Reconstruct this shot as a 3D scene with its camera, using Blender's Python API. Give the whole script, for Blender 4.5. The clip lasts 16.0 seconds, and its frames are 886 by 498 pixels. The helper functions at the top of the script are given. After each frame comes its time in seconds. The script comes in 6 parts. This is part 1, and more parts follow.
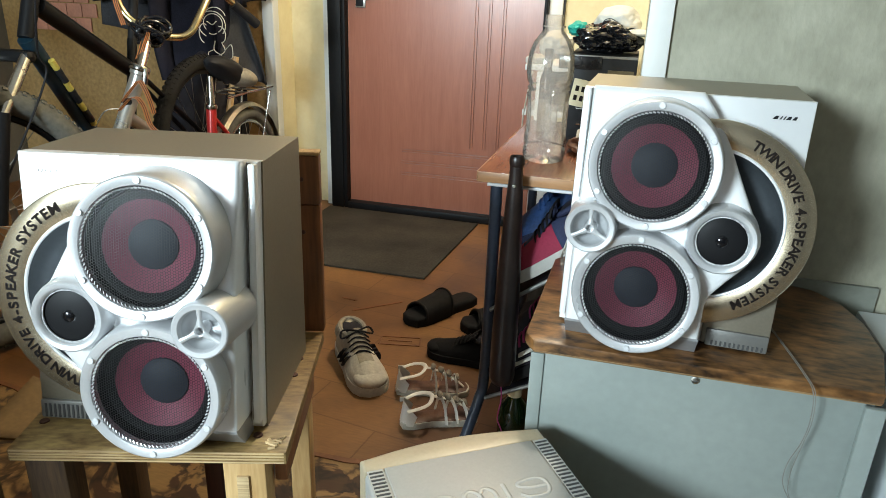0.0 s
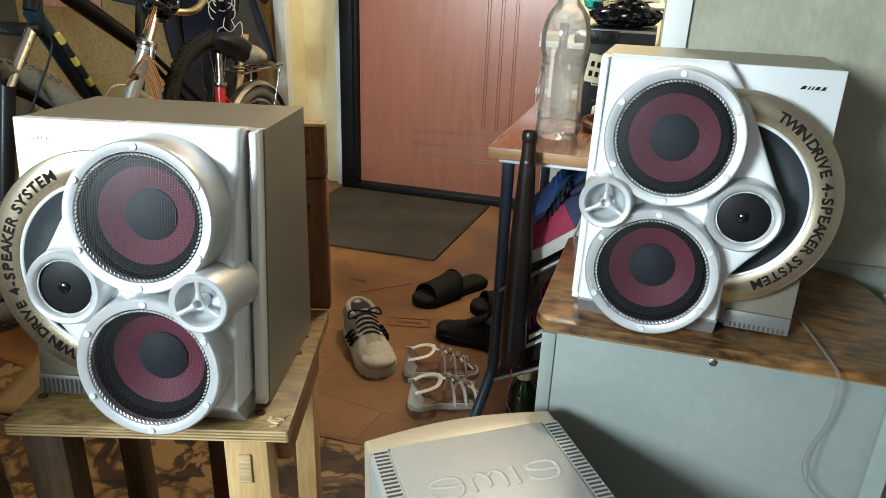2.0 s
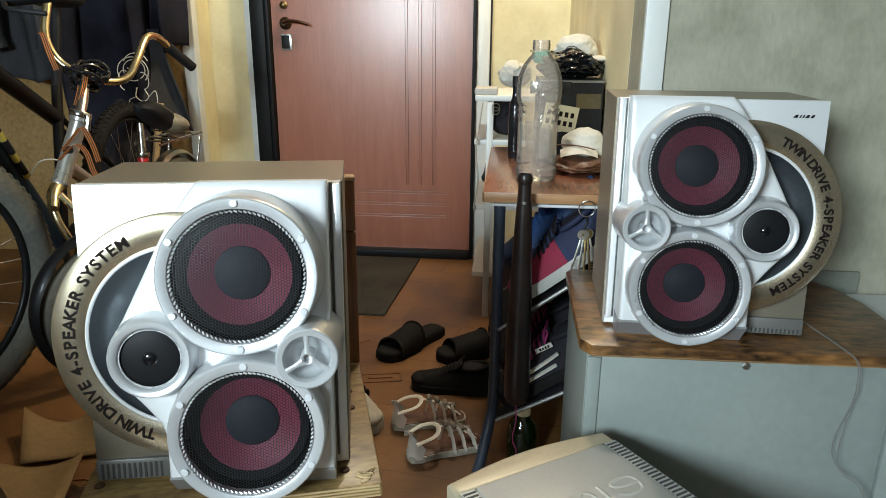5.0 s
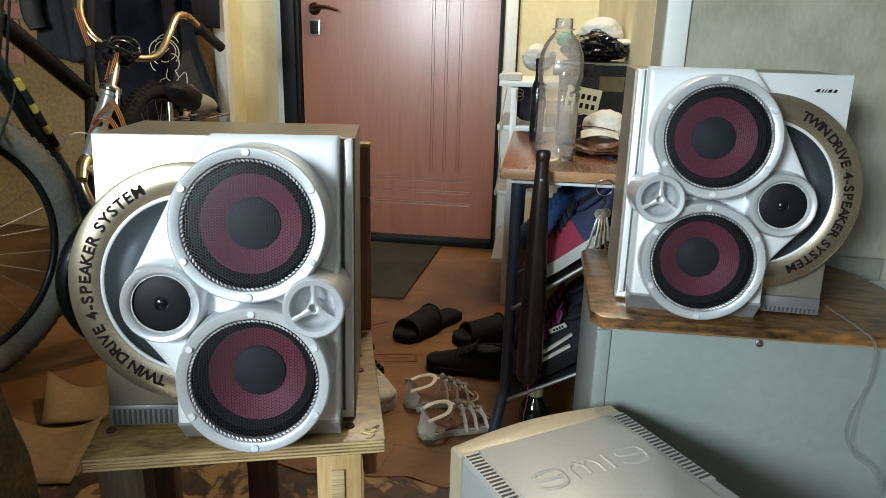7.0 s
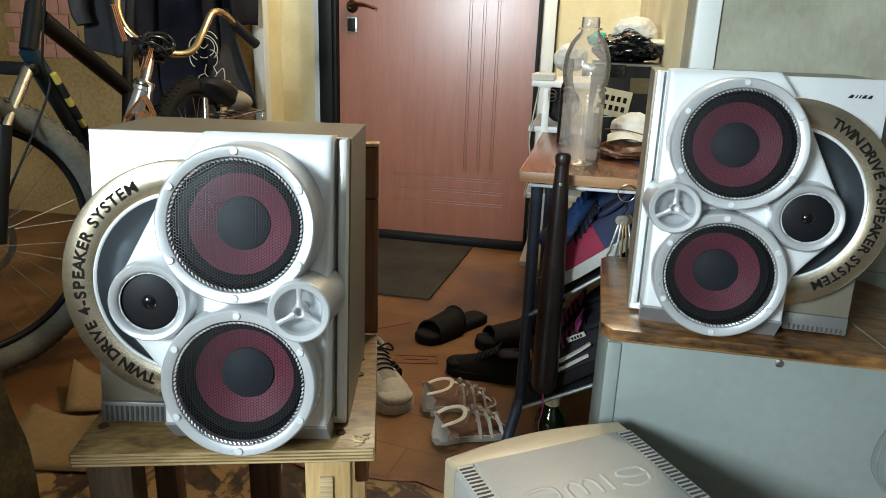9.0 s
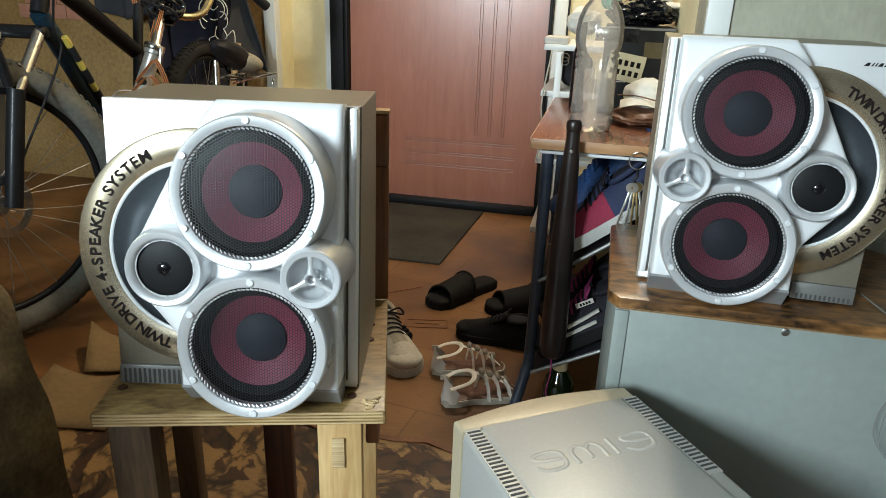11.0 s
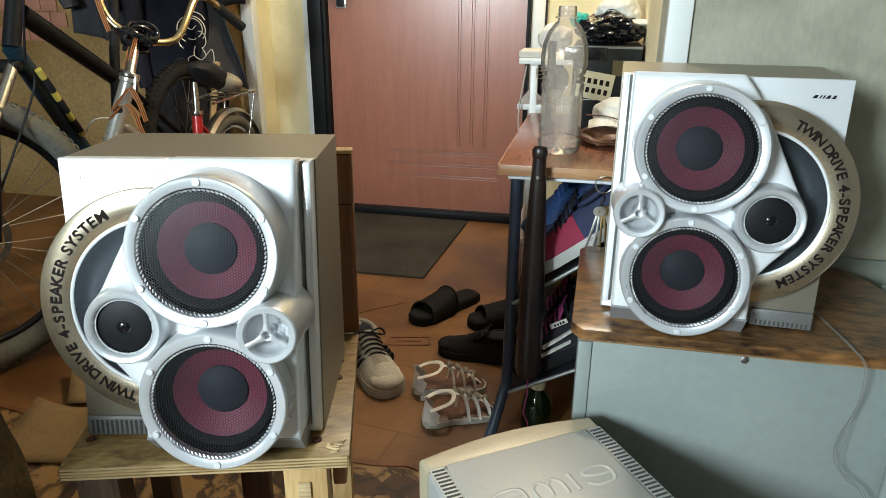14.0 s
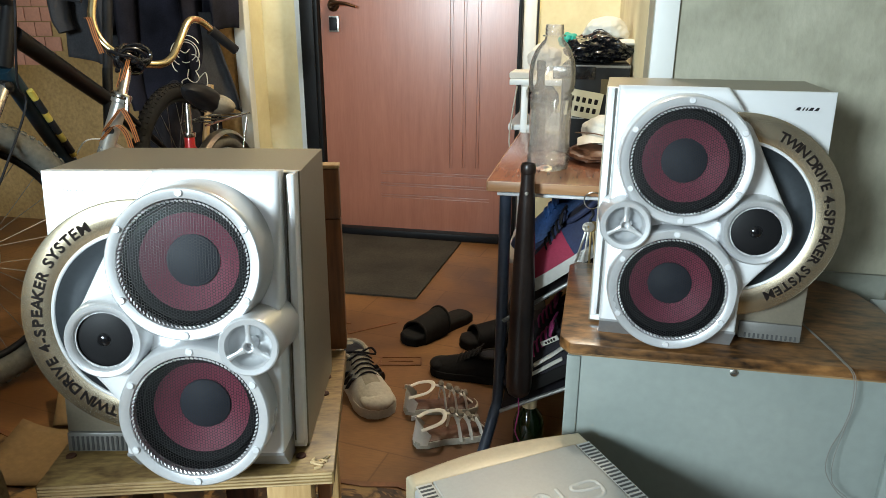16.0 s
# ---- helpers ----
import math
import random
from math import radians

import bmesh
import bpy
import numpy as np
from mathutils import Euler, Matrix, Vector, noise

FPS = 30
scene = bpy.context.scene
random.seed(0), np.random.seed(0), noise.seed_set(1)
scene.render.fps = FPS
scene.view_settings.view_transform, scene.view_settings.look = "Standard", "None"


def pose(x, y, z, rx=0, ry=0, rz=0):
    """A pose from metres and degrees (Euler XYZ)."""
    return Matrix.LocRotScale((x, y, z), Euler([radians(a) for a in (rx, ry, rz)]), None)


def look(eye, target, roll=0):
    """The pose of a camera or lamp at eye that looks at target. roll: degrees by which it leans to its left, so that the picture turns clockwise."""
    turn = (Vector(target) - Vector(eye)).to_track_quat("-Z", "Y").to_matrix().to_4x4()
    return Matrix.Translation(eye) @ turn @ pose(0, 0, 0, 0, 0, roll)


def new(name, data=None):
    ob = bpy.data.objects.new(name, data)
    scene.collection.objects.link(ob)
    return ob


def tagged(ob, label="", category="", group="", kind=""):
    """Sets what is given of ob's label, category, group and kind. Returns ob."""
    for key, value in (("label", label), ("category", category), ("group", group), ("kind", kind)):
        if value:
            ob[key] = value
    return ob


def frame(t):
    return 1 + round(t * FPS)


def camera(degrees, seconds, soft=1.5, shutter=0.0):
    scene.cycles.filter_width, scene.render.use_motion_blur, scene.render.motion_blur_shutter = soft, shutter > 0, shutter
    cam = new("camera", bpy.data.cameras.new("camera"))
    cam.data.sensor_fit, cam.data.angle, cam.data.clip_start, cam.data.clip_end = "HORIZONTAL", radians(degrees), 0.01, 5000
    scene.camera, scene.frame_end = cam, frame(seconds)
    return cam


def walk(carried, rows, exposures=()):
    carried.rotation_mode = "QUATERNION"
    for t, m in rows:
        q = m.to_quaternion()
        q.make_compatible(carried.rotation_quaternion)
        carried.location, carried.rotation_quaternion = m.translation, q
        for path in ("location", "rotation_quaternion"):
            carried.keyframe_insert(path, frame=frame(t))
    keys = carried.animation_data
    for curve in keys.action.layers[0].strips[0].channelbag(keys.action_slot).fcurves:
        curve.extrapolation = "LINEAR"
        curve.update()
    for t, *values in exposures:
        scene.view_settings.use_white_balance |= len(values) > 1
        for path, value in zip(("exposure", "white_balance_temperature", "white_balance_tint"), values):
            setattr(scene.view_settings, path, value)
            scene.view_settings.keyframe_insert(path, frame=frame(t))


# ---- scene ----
cam = camera(66.49, 16.0, soft=0.85)
PATH = [
    (0, (0.3089, 0.4714, 0.9649), (-0.1830, 2.2781, 0.2620), 1.97),
    (0.5, (0.3073, 0.4813, 0.9655), (-0.2161, 2.2899, 0.2910), 1.55),
    (1, (0.3073, 0.4913, 0.9583), (-0.2100, 2.2940, 0.2634), 1.85),
    (1.5, (0.3073, 0.4950, 0.9448), (-0.2184, 2.2831, 0.2197), 2.40),
    (2, (0.3059, 0.4976, 0.9396), (-0.2125, 2.2801, 0.1955), 2.13),
    (2.5, (0.2965, 0.4953, 0.9381), (-0.2197, 2.2739, 0.1833), 2.46),
    (3, (0.2511, 0.4887, 0.9446), (-0.2210, 2.2955, 0.2287), 1.13),
    (3.5, (0.1636, 0.4710, 0.9392), (-0.1389, 2.3232, 0.2483), 0.04),
    (4, (0.0903, 0.4519, 0.9376), (-0.1135, 2.3332, 0.2903), -0.11),
    (6.5, (0.0651, 0.3818, 0.8804), (-0.1067, 2.3015, 0.3466), 0.62),
    (7, (0.0935, 0.3977, 0.8757), (-0.1601, 2.2958, 0.2986), 1.49),
    (7.5, (0.1227, 0.4188, 0.8754), (-0.1848, 2.3079, 0.2951), 1.69),
    (8, (0.1334, 0.4303, 0.8765), (-0.2840, 2.3008, 0.3050), 2.33),
    (8.5, (0.1401, 0.4329, 0.8747), (-0.2581, 2.3015, 0.2836), 2.00),
    (9, (0.1457, 0.4357, 0.8774), (-0.2360, 2.3100, 0.2929), 2.03),
    (11.5, (0.1491, 0.4290, 0.8906), (-0.2557, 2.2538, 0.1793), 2.03),
    (12, (0.1458, 0.4461, 0.9036), (-0.2451, 2.2705, 0.1835), 2.03),
    (12.5, (0.1573, 0.4524, 0.9370), (-0.2261, 2.2724, 0.2017), 4.57),
    (13, (0.1811, 0.4419, 0.9500), (-0.1506, 2.2675, 0.2033), 1.52),
    (13.5, (0.1847, 0.4449, 0.9539), (-0.1930, 2.2674, 0.2220), 1.34),
    (14, (0.1955, 0.4483, 0.9496), (-0.1988, 2.2805, 0.2514), 0.39),
    (14.5, (0.2160, 0.4504, 0.9382), (-0.1369, 2.3037, 0.2741), -0.04),
    (15, (0.2200, 0.4465, 0.9330), (-0.1412, 2.3055, 0.2900), 0.30),
    (15.5, (0.2129, 0.4505, 0.9343), (-0.1785, 2.3071, 0.3023), 0.37),
    (16, (0.2094, 0.4491, 0.9332), (-0.1792, 2.3074, 0.3041), 0.25),
]
walk(cam, [(t, look(eye, target, roll)) for t, eye, target, roll in PATH],
     [(0.0, -0.09), (2.8, -0.09), (4.0, -0.36), (6.5, -0.54), (8.0, -0.42), (9.2, -0.40), (12.0, -0.29), (16.0, -0.22)])

# ---------- light ----------
world = bpy.data.worlds.new("world")
scene.world = world
world.use_nodes = True
sky = world.node_tree.nodes.new("ShaderNodeTexSky")
sky.sky_type, sky.sun_disc = "NISHITA", False
sky.sun_elevation, sky.sun_rotation = radians(40), radians(200)
world.node_tree.nodes["Background"].inputs["Strength"].default_value = 0.1
world.node_tree.links.new(sky.outputs["Color"], world.node_tree.nodes["Background"].inputs["Color"])

# daylight through the window behind the camera
day = bpy.data.lights.new("window_daylight", "AREA")
day.shape, day.size, day.size_y, day.energy = "RECTANGLE", 0.58, 0.58, 136
day.color = (0.755, 0.925, 1.0)
new("window_daylight", day).matrix_world = look((-0.98, -1.08, 1.36), (0.0, 1.4, 0.6))
# warm ceiling bulb of the hallway
bulb_light = bpy.data.lights.new("ceiling_bulb_light", "POINT")
bulb_light.energy, bulb_light.shadow_soft_size, bulb_light.color = 70, 0.06, (1.0, 0.90, 0.74)
new("ceiling_bulb_light", bulb_light).location = (0.02, 2.68, 2.2)


# ---------- materials ----------
def material(name, colour, rough=0.5, metal=0.0, vary=0.12, scale=6.0, fine=90.0, bump=0.05, tint=None, random_piece=0.0, clear=0.0, stretch=(1, 1, 1)):
    """Principled surface with colour variation at two scales, fine relief and uneven gloss."""
    m = bpy.data.materials.new(name)
    m.use_nodes = True
    nt = m.node_tree
    b = nt.nodes["Principled BSDF"]
    b.inputs["Metallic"].default_value = metal
    if max(colour) < 0.06 and metal == 0 and rough > 0.4:
        b.inputs["Specular IOR Level"].default_value = 0.18
    if clear:
        b.inputs["Coat Weight"].default_value = clear
        b.inputs["Coat Roughness"].default_value = 0.15
    co = nt.nodes.new("ShaderNodeTexCoord")
    big = nt.nodes.new("ShaderNodeTexNoise")
    big.inputs["Scale"].default_value, big.inputs["Detail"].default_value = scale, 5
    small = nt.nodes.new("ShaderNodeTexNoise")
    small.inputs["Scale"].default_value, small.inputs["Detail"].default_value = fine, 3
    nt.links.new(co.outputs["Object"], big.inputs["Vector"])
    mp = nt.nodes.new("ShaderNodeMapping")
    mp.inputs["Scale"].default_value = stretch
    nt.links.new(co.outputs["Object"], mp.inputs["Vector"])
    nt.links.new(mp.outputs["Vector"], small.inputs["Vector"])
    ramp = nt.nodes.new("ShaderNodeValToRGB")
    lo = [max(0, c * (1 - vary)) for c in colour]
    hi = [min(1, c * (1 + vary)) for c in (tint or colour)]
    ramp.color_ramp.elements[0].position, ramp.color_ramp.elements[1].position = 0.3, 0.7
    ramp.color_ramp.elements[0].color, ramp.color_ramp.elements[1].color = (*lo, 1), (*hi, 1)
    nt.links.new(big.outputs["Fac"], ramp.inputs["Fac"])
    mix = nt.nodes.new("ShaderNodeMix")
    mix.data_type, mix.blend_type = "RGBA", "OVERLAY"
    mix.inputs[0].default_value = min(1, vary * 1.6)
    nt.links.new(ramp.outputs["Color"], mix.inputs[6])
    nt.links.new(small.outputs["Fac"], mix.inputs[7])
    out = mix.outputs[2]
    if random_piece:
        info = nt.nodes.new("ShaderNodeObjectInfo")
        hsv = nt.nodes.new("ShaderNodeHueSaturation")
        mr = nt.nodes.new("ShaderNodeMapRange")
        mr.inputs[3].default_value, mr.inputs[4].default_value = 1 - random_piece, 1 + random_piece
        nt.links.new(info.outputs["Random"], mr.inputs[0])
        nt.links.new(mr.outputs[0], hsv.inputs["Value"])
        nt.links.new(out, hsv.inputs["Color"])
        out = hsv.outputs["Color"]
    nt.links.new(out, b.inputs["Base Color"])
    r = nt.nodes.new("ShaderNodeMapRange")
    r.inputs[3].default_value, r.inputs[4].default_value = max(0.03, rough - 0.08), min(1, rough + 0.08)
    nt.links.new(big.outputs["Fac"], r.inputs[0])
    nt.links.new(r.outputs[0], b.inputs["Roughness"])
    if bump:
        bp = nt.nodes.new("ShaderNodeBump")
        bp.inputs["Strength"].default_value, bp.inputs["Distance"].default_value = bump, 0.002
        nt.links.new(small.outputs["Fac"], bp.inputs["Height"])
        nt.links.new(bp.outputs["Normal"], b.inputs["Normal"])
    return m


def wood(name, light, dark, axis=(1, 12, 12), rough=0.5, scale=5.0, rings=7.0, clear=0.0, blotch=0.5):
    """Wood with stretched grain, darker streaks and knots."""
    m = bpy.data.materials.new(name)
    m.use_nodes = True
    nt = m.node_tree
    b = nt.nodes["Principled BSDF"]
    b.inputs["Roughness"].default_value = rough
    b.inputs["Coat Weight"].default_value, b.inputs["Coat Roughness"].default_value = clear, 0.25
    co = nt.nodes.new("ShaderNodeTexCoord")
    mp = nt.nodes.new("ShaderNodeMapping")
    mp.inputs["Scale"].default_value = axis
    nt.links.new(co.outputs["Object"], mp.inputs["Vector"])
    n1 = nt.nodes.new("ShaderNodeTexNoise")
    n1.inputs["Scale"].default_value, n1.inputs["Detail"].default_value, n1.inputs["Distortion"].default_value = scale, 8, 1.2
    n2 = nt.nodes.new("ShaderNodeTexNoise")
    n2.inputs["Scale"].default_value, n2.inputs["Detail"].default_value = scale * rings, 6
    n3 = nt.nodes.new("ShaderNodeTexNoise")
    n3.inputs["Scale"].default_value, n3.inputs["Detail"].default_value = 9, 4
    for n in (n1, n2):
        nt.links.new(mp.outputs["Vector"], n.inputs["Vector"])
    nt.links.new(co.outputs["Object"], n3.inputs["Vector"])
    ramp = nt.nodes.new("ShaderNodeValToRGB")
    ramp.color_ramp.elements[0].position, ramp.color_ramp.elements[1].position = 0.36, 0.62
    ramp.color_ramp.elements[0].color, ramp.color_ramp.elements[1].color = (*dark, 1), (*light, 1)
    add = nt.nodes.new("ShaderNodeMath")
    add.operation = "MULTIPLY_ADD"
    add.inputs[1].default_value = 0.45
    nt.links.new(n2.outputs["Fac"], add.inputs[0])
    sc = nt.nodes.new("ShaderNodeMath")
    sc.operation = "MULTIPLY"
    sc.inputs[1].default_value = 0.55
    nt.links.new(n1.outputs["Fac"], sc.inputs[0])
    nt.links.new(sc.outputs[0], add.inputs[2])
    nt.links.new(add.outputs[0], ramp.inputs["Fac"])
    mix = nt.nodes.new("ShaderNodeMix")
    mix.data_type, mix.blend_type = "RGBA", "SOFT_LIGHT"
    mix.inputs[0].default_value = blotch
    nt.links.new(ramp.outputs["Color"], mix.inputs[6])
    nt.links.new(n3.outputs["Fac"], mix.inputs[7])
    nt.links.new(mix.outputs[2], b.inputs["Base Color"])
    bp = nt.nodes.new("ShaderNodeBump")
    bp.inputs["Strength"].default_value, bp.inputs["Distance"].default_value = 0.15, 0.002
    nt.links.new(n2.outputs["Fac"], bp.inputs["Height"])
    nt.links.new(bp.outputs["Normal"], b.inputs["Normal"])
    return m


def glassy(name, colour, rough=0.05, ior=1.3, haze=0.25):
    """Thin clear plastic: mostly see-through with gloss at the edges."""
    m = bpy.data.materials.new(name)
    m.use_nodes = True
    nt = m.node_tree
    nt.nodes.remove(nt.nodes["Principled BSDF"])
    tr = nt.nodes.new("ShaderNodeBsdfTransparent")
    tr.inputs["Color"].default_value = (*colour, 1)
    gl = nt.nodes.new("ShaderNodeBsdfGlossy")
    gl.inputs["Roughness"].default_value = rough
    df = nt.nodes.new("ShaderNodeBsdfDiffuse")
    df.inputs["Color"].default_value = (*[min(1, c * 0.9) for c in colour], 1)
    fr = nt.nodes.new("ShaderNodeFresnel")
    fr.inputs["IOR"].default_value = ior
    a = nt.nodes.new("ShaderNodeMixShader")
    a.inputs[0].default_value = haze
    nt.links.new(tr.outputs[0], a.inputs[1])
    nt.links.new(df.outputs[0], a.inputs[2])
    tl = nt.nodes.new("ShaderNodeBsdfTranslucent")
    tl.inputs["Color"].default_value = (*colour, 1)
    h = nt.nodes.new("ShaderNodeMixShader")
    nt.links.new(df.outputs[0], h.inputs[1])
    nt.links.new(tl.outputs[0], h.inputs[2])
    nt.links.new(h.outputs[0], a.inputs[2])
    c = nt.nodes.new("ShaderNodeMixShader")
    lift = nt.nodes.new("ShaderNodeMath")
    lift.operation, lift.inputs[1].default_value = "ADD", 0.045
    nt.links.new(fr.outputs[0], lift.inputs[0])
    nt.links.new(lift.outputs[0], c.inputs[0])
    nt.links.new(a.outputs[0], c.inputs[1])
    nt.links.new(gl.outputs[0], c.inputs[2])
    nt.links.new(c.outputs[0], nt.nodes["Material Output"].inputs["Surface"])
    return m


def lino(name, base, dark, line, leafy):
    """Printed linoleum: wood-block print, or a swirling marbled print."""
    m = bpy.data.materials.new(name)
    m.use_nodes = True
    nt = m.node_tree
    b = nt.nodes["Principled BSDF"]
    co = nt.nodes.new("ShaderNodeTexCoord")
    n1 = nt.nodes.new("ShaderNodeTexNoise")
    n1.inputs["Scale"].default_value, n1.inputs["Detail"].default_value = (5.0, 6) if leafy else (3.0, 5)
    n1.inputs["Distortion"].default_value = 2.2 if leafy else 0.6
    nt.links.new(co.outputs["Object"], n1.inputs["Vector"])
    ramp = nt.nodes.new("ShaderNodeValToRGB")
    e = ramp.color_ramp.elements
    e[0].position, e[0].color = 0.34, (*dark, 1)
    e[1].position, e[1].color = 0.62, (*base, 1)
    if leafy:
        x = ramp.color_ramp.elements.new(0.47)
        x.color = (*line, 1)
        x2 = ramp.color_ramp.elements.new(0.50)
        x2.color = (*base, 1)
    nt.links.new(n1.outputs["Fac"], ramp.inputs["Fac"])
    out = ramp.outputs["Color"]
    if leafy:
        warp = nt.nodes.new("ShaderNodeMix")
        warp.data_type, warp.blend_type = "RGBA", "ADD"
        warp.inputs[0].default_value = 0.16
        nt.links.new(co.outputs["Object"], warp.inputs[6])
        nt.links.new(n1.outputs["Color"], warp.inputs[7])
        vo = nt.nodes.new("ShaderNodeTexVoronoi")
        vo.feature = "DISTANCE_TO_EDGE"
        vo.inputs["Scale"].default_value = 10
        nt.links.new(warp.outputs[2], vo.inputs["Vector"])
        vr = nt.nodes.new("ShaderNodeValToRGB")
        vr.color_ramp.elements[0].position, vr.color_ramp.elements[0].color = 0.01, (0.16, 0.11, 0.08, 1)
        vr.color_ramp.elements[1].position, vr.color_ramp.elements[1].color = 0.13, (1, 1, 1, 1)
        nt.links.new(vo.outputs["Distance"], vr.inputs["Fac"])
        vein = nt.nodes.new("ShaderNodeMix")
        vein.data_type, vein.blend_type = "RGBA", "MULTIPLY"
        vein.inputs[0].default_value = 0.9
        nt.links.new(out, vein.inputs[6])
        nt.links.new(vr.outputs["Color"], vein.inputs[7])
        out = vein.outputs[2]
    if not leafy:
        mp = nt.nodes.new("ShaderNodeMapping")
        mp.inputs["Rotation"].default_value = (0, 0, radians(8))
        br = nt.nodes.new("ShaderNodeTexBrick")
        br.inputs["Scale"].default_value = 1.0
        br.inputs["Brick Width"].default_value, br.inputs["Row Height"].default_value = 0.42, 0.14
        br.inputs["Mortar Size"].default_value, br.inputs["Bias"].default_value = 0.0022, -0.3
        br.inputs["Color1"].default_value = (1, 1, 1, 1)
        br.inputs["Color2"].default_value = (0.8, 0.75, 0.7, 1)
        br.inputs["Mortar"].default_value = (0.62, 0.55, 0.47, 1)
        nt.links.new(co.outputs["Object"], mp.inputs["Vector"])
        nt.links.new(mp.outputs["Vector"], br.inputs["Vector"])
        mu = nt.nodes.new("ShaderNodeMix")
        mu.data_type, mu.blend_type = "RGBA", "MULTIPLY"
        mu.inputs[0].default_value = 0.85
        nt.links.new(out, mu.inputs[6])
        nt.links.new(br.outputs["Color"], mu.inputs[7])
        out = mu.outputs[2]
    n2 = nt.nodes.new("ShaderNodeTexNoise")
    n2.inputs["Scale"].default_value, n2.inputs["Detail"].default_value = 34, 6
    mp2 = nt.nodes.new("ShaderNodeMapping")
    mp2.inputs["Scale"].default_value = (1, 6, 1)
    nt.links.new(co.outputs["Object"], mp2.inputs["Vector"])
    nt.links.new(mp2.outputs["Vector"], n2.inputs["Vector"])
    ov = nt.nodes.new("ShaderNodeMix")
    ov.data_type, ov.blend_type = "RGBA", "OVERLAY"
    ov.inputs[0].default_value = 0.3
    nt.links.new(out, ov.inputs[6])
    nt.links.new(n2.outputs["Fac"], ov.inputs[7])
    nt.links.new(ov.outputs[2], b.inputs["Base Color"])
    r = nt.nodes.new("ShaderNodeMapRange")
    r.inputs[3].default_value, r.inputs[4].default_value = 0.35, 0.6
    nt.links.new(n1.outputs["Fac"], r.inputs[0])
    nt.links.new(r.outputs[0], b.inputs["Roughness"])
    return m


def ribbon_stripes():
    m = bpy.data.materials.new("striped_ribbon")
    m.use_nodes = True
    nt = m.node_tree
    uv = nt.nodes.new("ShaderNodeTexCoord")
    sep = nt.nodes.new("ShaderNodeSeparateXYZ")
    nt.links.new(uv.outputs["UV"], sep.inputs[0])
    mul = nt.nodes.new("ShaderNodeMath")
    mul.operation, mul.inputs[1].default_value = "MULTIPLY", 2.5
    fr = nt.nodes.new("ShaderNodeMath")
    fr.operation = "FRACT"
    gt = nt.nodes.new("ShaderNodeMath")
    gt.operation, gt.inputs[1].default_value = "GREATER_THAN", 0.5
    mix = nt.nodes.new("ShaderNodeMix")
    mix.data_type = "RGBA"
    mix.inputs[6].default_value, mix.inputs[7].default_value = (0.5, 0.16, 0.04, 1), (0.02, 0.015, 0.012, 1)
    nt.links.new(sep.outputs[1], mul.inputs[0])
    nt.links.new(mul.outputs[0], fr.inputs[0])
    nt.links.new(fr.outputs[0], gt.inputs[0])
    nt.links.new(gt.outputs[0], mix.inputs[0])
    nt.links.new(mix.outputs[2], nt.nodes["Principled BSDF"].inputs["Base Color"])
    return m


SILVER = material("silver_plastic", (0.88, 0.885, 0.89), 0.34, 0.3, 0.05, 4, 220, 0.02)
SILVER_DARK = material("grey_plastic", (0.22, 0.215, 0.20), 0.42, 0.4, 0.06, 5, 200, 0.03)
RING_GREY = material("ring_grey_paint", (0.64, 0.645, 0.655), 0.3, 0.45, 0.05, 8, 240, 0.03)
# silver plastic darkened for the shade on the downward chamfer
FOOT_SHADE = material("shaded_silver_foot", (0.36, 0.365, 0.375), 0.4, 0.4, 0.06, 5, 200, 0.03)
SCREW_WHITE = material("pale_screw_cap", (0.74, 0.745, 0.76), 0.35, 0.2, 0.05, 9, 120, 0.02)
HORN_GREY = material("horn_grey_plastic", (0.55, 0.56, 0.57), 0.3, 0.5, 0.06, 8, 200, 0.03)
CABINET = material("cabinet_grey_vinyl", (0.29, 0.255, 0.195), 0.40, 0.45, 0.07, 3, 260, 0.04)
# silver band; the gold tint stands for warm reflections of the room
BRUSHED = material("brushed_metal_band", (0.66, 0.565, 0.41), 0.24, 0.9, 0.08, 5, 160, 0.03)
BOWL = material("blue_grey_plastic_bowl", (0.075, 0.085, 0.095), 0.3, 0.5, 0.1, 5, 150, 0.03)
BLACK = material("black_plastic", (0.018, 0.018, 0.02), 0.45, 0, 0.2, 8, 120, 0.05)
TWEETER_BLACK = material("glossy_black_tweeter", (0.006, 0.006, 0.007), 0.12, 0, 0.2, 8, 120, 0.1)
TWEETER_MESH = material("black_tweeter_mesh", (0.008, 0.008, 0.009), 0.52, 0, 0.2, 12, 900, 0.06)
CLOTH_BLACK = material("black_rubber_surround", (0.006, 0.006, 0.0065), 0.75, 0, 0.2, 12, 160, 0.05)
CONE_RED = material("maroon_cone_fibre", (0.17, 0.025, 0.050), 0.62, 0, 0.12, 9, 170, 0.1)
DOME = material("dust_cap_dark_blue", (0.024, 0.028, 0.038), 0.6, 0, 0.12, 9, 150, 0.06)
GRILLE = material("black_wire_grille", (0.011, 0.011, 0.0125), 0.42, 0.2, 0.1, 9, 90, 0.0)
WIRE_RIM = material("bright_wire_rim", (0.74, 0.75, 0.77), 0.28, 0.35, 0.5, 60, 160, 0.2)
CHROME = material("worn_chrome", (0.62, 0.60, 0.57), 0.2, 1.0, 0.15, 9, 70, 0.03)
GOLD = material("yellowed_nickel_tube", (0.74, 0.62, 0.38), 0.22, 1.0, 0.15, 8, 60, 0.03)
INK = material("dark_brown_print", (0.010, 0.006, 0.004), 0.7, 0, 0.1, 9, 90, 0.0)
